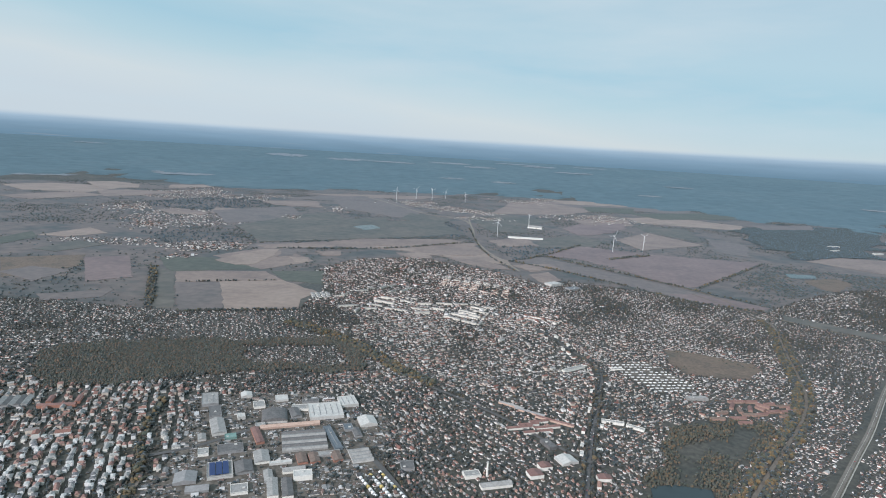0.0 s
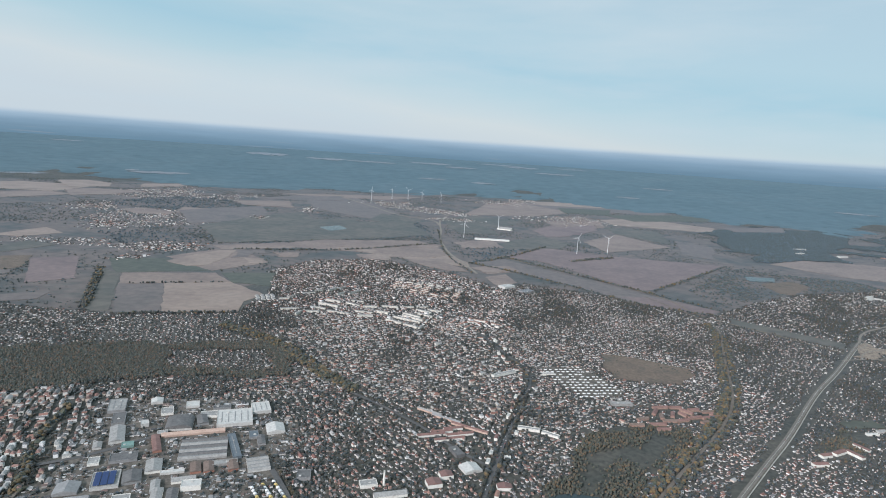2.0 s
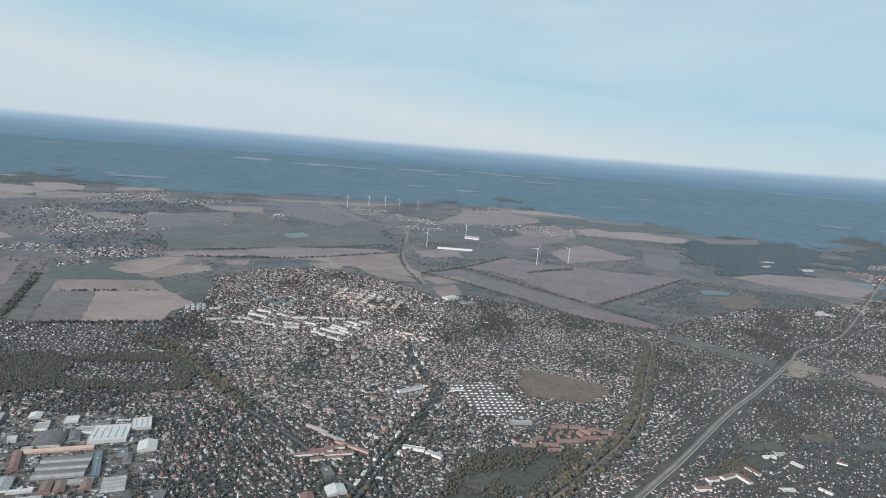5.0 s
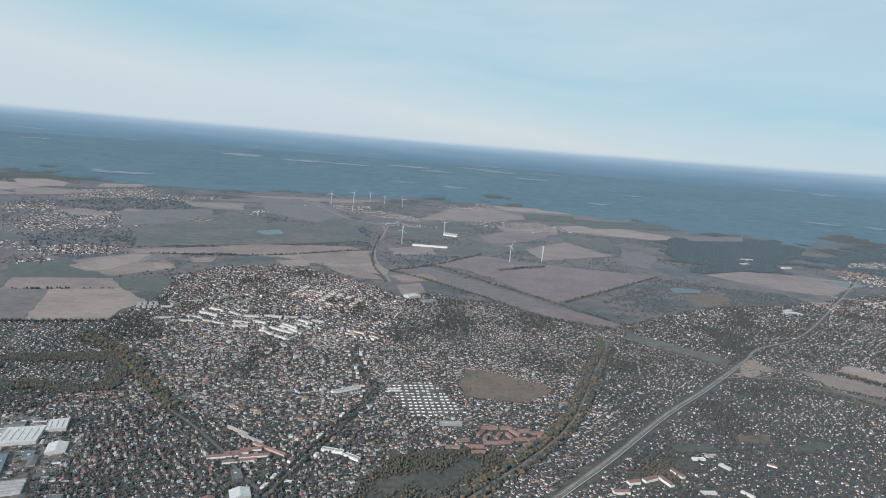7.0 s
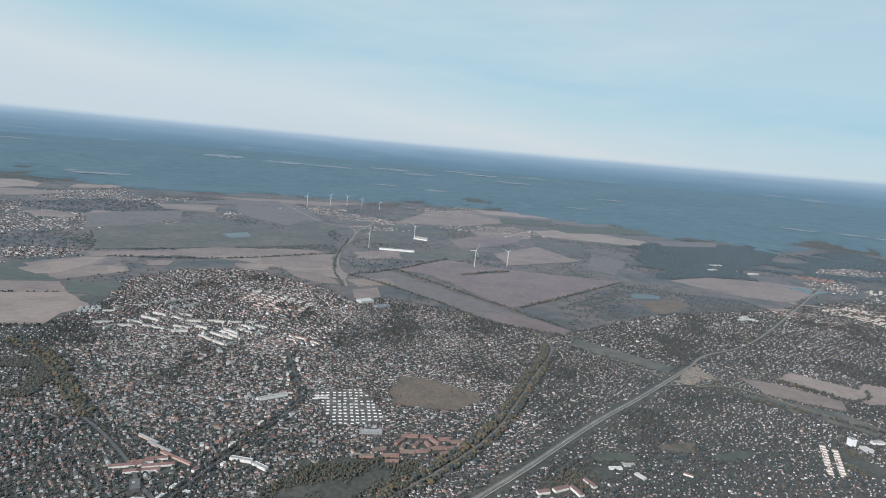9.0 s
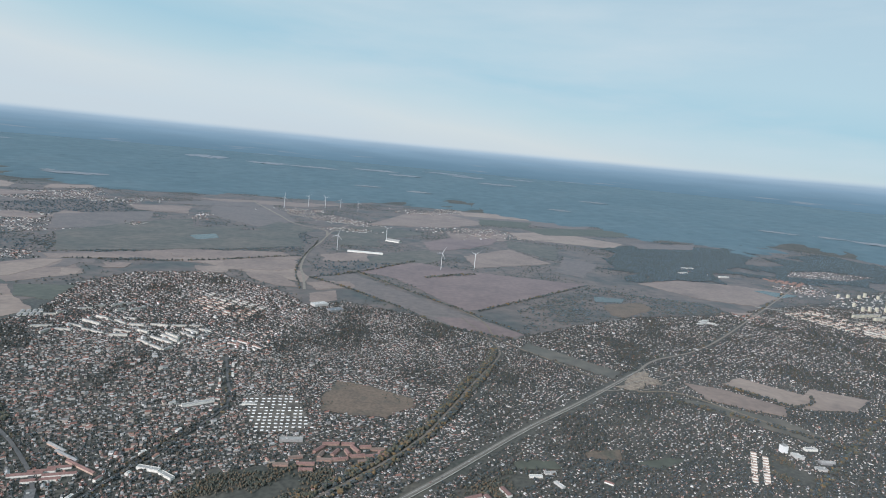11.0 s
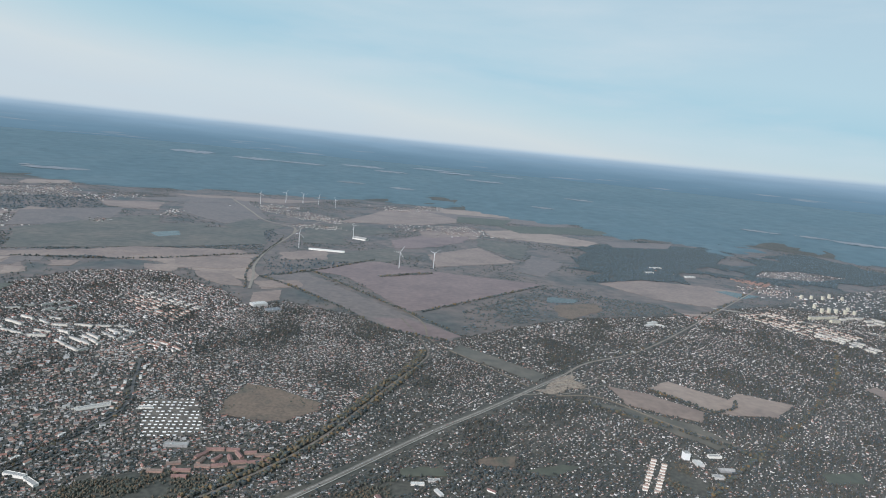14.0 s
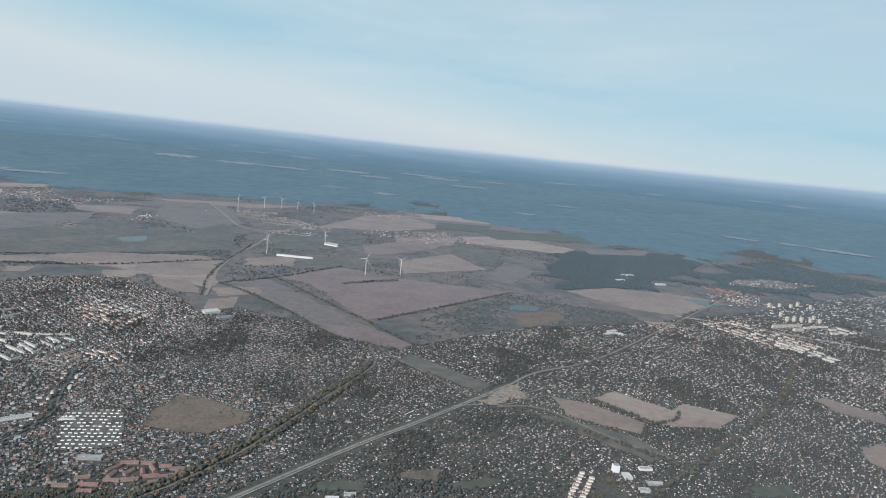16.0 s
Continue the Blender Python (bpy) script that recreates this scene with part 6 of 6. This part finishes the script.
KINDS = [tree_proto(1, 3.4, M_LEAF, "dark green street tree with a round crown"), tree_proto(2, 2.8, M_LEAF, "small dark green street tree"), tree_proto(3, 3.2, M_AUT, "yellow-brown autumn street tree"), tree_proto(4, 2.6, M_WOOD, "rusty brown autumn street tree")]
placed = 0
lines = [([(-137, 288), (-121, 359), (-95, 460)], 2.6), ([(-137, 288), (-121, 359), (-95, 460)], -2.6), ([(-274, 325), (-246, 283), (-232, 255)], 3.2), ([(-238, 431), (-205, 405), (-170, 372), (-150, 348)], 2.4), ([(-383, 240), (-390, 272), (-410, 310)], 3.6), ([(-383, 240), (-390, 272), (-410, 310)], -3.6)]
rt = random.Random(11)
for pts, off in lines:
    ln = smooth_line([Vector(p) for p in pts], 4.2)
    for a, b in zip(ln, ln[1:]):
        d = (b - a).normalized()
        p = a + Vector((-d.y, d.x)) * (off + rt.uniform(-0.5, 0.5)) + d * rt.uniform(-1, 1)
        m = pose(p.x, p.y, 0.05, 0, 0, rt.uniform(0, 360))
        k = rt.choice((0, 0, 1, 1, 2, 3))
        if placed < 4:
            KINDS[placed].matrix_world = m
        else:
            copy_thing(KINDS[k], m)
        placed += 1

# ---- parked and driving cars ----
M_CAR = mat("car_paint", [(0.60, 0.60, 0.60), (0.05, 0.05, 0.055), (0.30, 0.31, 0.32), (0.10, 0.13, 0.22), (0.35, 0.06, 0.05), (0.72, 0.72, 0.72)], by="object", rough=0.3, spec=0.5, haze_veil=0.0)
M_TYRE = mat("tyre_rubber", [(0.02, 0.02, 0.02), (0.035, 0.035, 0.035)], 2.0, haze_veil=0.0)


def car_proto():
    e = new("car")
    tagged(e, "small car on the asphalt beside others", "car", "cars")
    bm = bmesh.new()
    box(bm, -0.75, 0.75, -0.31, 0.31, 0.09, 0.29, 0.04)
    part("body", bm, M_CAR, e)
    bm = bmesh.new()
    vs = box(bm, -0.42, 0.36, -0.27, 0.27, 0.29, 0.50)
    for v in vs:
        if v.co.z > 0.4:
            v.co.x *= 0.7
            v.co.y *= 0.85
    part("cabin", bm, M_GLASS, e)
    for x in (-0.46, 0.46):
        for y in (-0.3, 0.3):
            bm = bmesh.new()
            bmesh.ops.create_cone(bm, cap_ends=True, segments=10, radius1=0.11, radius2=0.11, depth=0.08, matrix=Matrix.Translation((x, y, 0.11)) @ Matrix.Rotation(math.pi / 2, 4, "X"))
            part("wheel", bm, M_TYRE, e)
    return e


car = car_proto()
first = True
spots = []
for i in range(12):
    for j in range(3):
        if rt.random() < 0.75:
            a = radians(22)
            u, w = i * 0.95 - 5, j * 2.6 - 2
            spots.append((-288 + u * math.cos(a) - w * math.sin(a), 371 + u * math.sin(a) + w * math.cos(a), 0.42, 112))
road = smooth_line([Vector(p) for p in HWY], 9.0)
for a, b in zip(road, road[1:]):
    if rt.random() < 0.4 and a.y > 330:
        d = (b - a).normalized()
        q = a + Vector((-d.y, d.x)) * (0.3 + rt.choice((-0.5, 0.5)))
        spots.append((q.x, q.y, 0.53, math.degrees(math.atan2(d.y, d.x))))
road = smooth_line([Vector(p) for p in ((-137, 288), (-121, 359), (-88, 490))], 6.0)
for a, b in zip(road, road[1:]):
    d = (b - a).normalized()
    for off in (-0.9, 0.9, 0.4):
        if rt.random() < 0.5:
            q = a + Vector((-d.y, d.x)) * off
            spots.append((q.x, q.y, 0.62, math.degrees(math.atan2(d.y, d.x))))
for x, y, z, deg in spots:
    m = pose(x, y, z, 0, 0, deg)
    if first:
        car.matrix_world = m
        first = False
    else:
        copy_thing(car, m)

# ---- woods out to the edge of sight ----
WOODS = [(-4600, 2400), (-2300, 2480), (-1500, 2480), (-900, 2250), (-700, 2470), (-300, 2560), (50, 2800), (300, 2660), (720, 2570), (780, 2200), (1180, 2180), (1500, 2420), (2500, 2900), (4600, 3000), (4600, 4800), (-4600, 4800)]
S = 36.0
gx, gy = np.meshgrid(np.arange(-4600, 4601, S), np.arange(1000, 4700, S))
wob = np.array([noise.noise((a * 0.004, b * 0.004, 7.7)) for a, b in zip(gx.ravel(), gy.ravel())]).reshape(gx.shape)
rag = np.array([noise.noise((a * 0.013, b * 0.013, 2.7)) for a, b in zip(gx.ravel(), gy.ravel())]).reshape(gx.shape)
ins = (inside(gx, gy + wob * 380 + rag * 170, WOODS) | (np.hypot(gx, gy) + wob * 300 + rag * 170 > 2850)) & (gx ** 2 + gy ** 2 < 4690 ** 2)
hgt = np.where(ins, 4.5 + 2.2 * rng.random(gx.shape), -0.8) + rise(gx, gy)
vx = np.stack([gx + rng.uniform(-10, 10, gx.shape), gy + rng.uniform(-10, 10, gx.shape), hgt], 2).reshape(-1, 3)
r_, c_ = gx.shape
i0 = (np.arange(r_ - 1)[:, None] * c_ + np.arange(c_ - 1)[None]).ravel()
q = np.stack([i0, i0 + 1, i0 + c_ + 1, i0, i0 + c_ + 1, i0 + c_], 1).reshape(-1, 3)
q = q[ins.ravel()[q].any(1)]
big_mesh("far_woods", vx, q, [M_FAR_HAZE], None, "far woods reaching to the horizon, blued as by haze", "woods").data.shade_smooth()


def clearing(x, y, across, along):
    """A pale field in the far woods, following the slope, with a ragged edge."""
    a = math.atan2(y, x)
    rnd = random.Random(int(x + 3 * y))
    bm = bmesh.new()
    rows = []
    for i in range(13):
        u = (i / 12 - 0.5) * across
        half = along * 0.36 * (1 - abs(i / 6 - 1) ** 3) * rnd.uniform(0.55, 1.1) + 2
        mid = rnd.uniform(-0.12, 0.12) * along
        row = []
        for v in (mid - half, mid - half / 3, mid + half / 3, mid + half):
            px, py = x + v * math.cos(a) - u * math.sin(a), y + v * math.sin(a) + u * math.cos(a)
            row.append(bm.verts.new((px, py, float(rise(px, py)) + (7.0 if math.hypot(x, y) > 2900 else 1.0))))
        rows.append(row)
    for r, q in zip(rows, rows[1:]):
        for k in range(3):
            bm.faces.new((r[k], r[k + 1], q[k + 1], q[k]))
    tagged(part("field", bm, M_CLEAR), "pale far field in the woods", "field", kind="structure")


# strong blue sheen lays imitated haze over these far fields
M_CLEAR = mat("far_stubble", [(0.15, 0.145, 0.135), (0.20, 0.19, 0.172)], 0.01, fine=(0.05, 0.2), haze_veil=0.3)
clearing(-2353, 3262, 170, 100)
clearing(-1344, 3603, 254, 232)
clearing(-990, 3619, 248, 148)
clearing(-724, 3663, 317, 115)
clearing(-364, 3863, 293, 139)
clearing(74, 4127, 311, 144)
clearing(-173, 3712, 210, 114)
clearing(223, 3998, 264, 165)
clearing(577, 4125, 235, 152)
clearing(399, 3684, 245, 112)
clearing(-50, 3102, 132, 64)
clearing(-318, 3129, 148, 48)
clearing(-1460, 2526, 248, 76)
clearing(-1572, 2512, 56, 36)
clearing(-1354, 2510, 108, 47)
clearing(-1062, 2652, 189, 50)
clearing(-820, 2733, 70, 51)
clearing(883, 3225, 157, 55)
clearing(1890, 2446, 250, 72)
clearing(954, 2700, 131, 47)
clearing(1567, 2645, 167, 50)
clearing(1746, 2562, 140, 49)
clearing(-1869, 2169, 286, 82)
clearing(645, 2908, 115, 44)
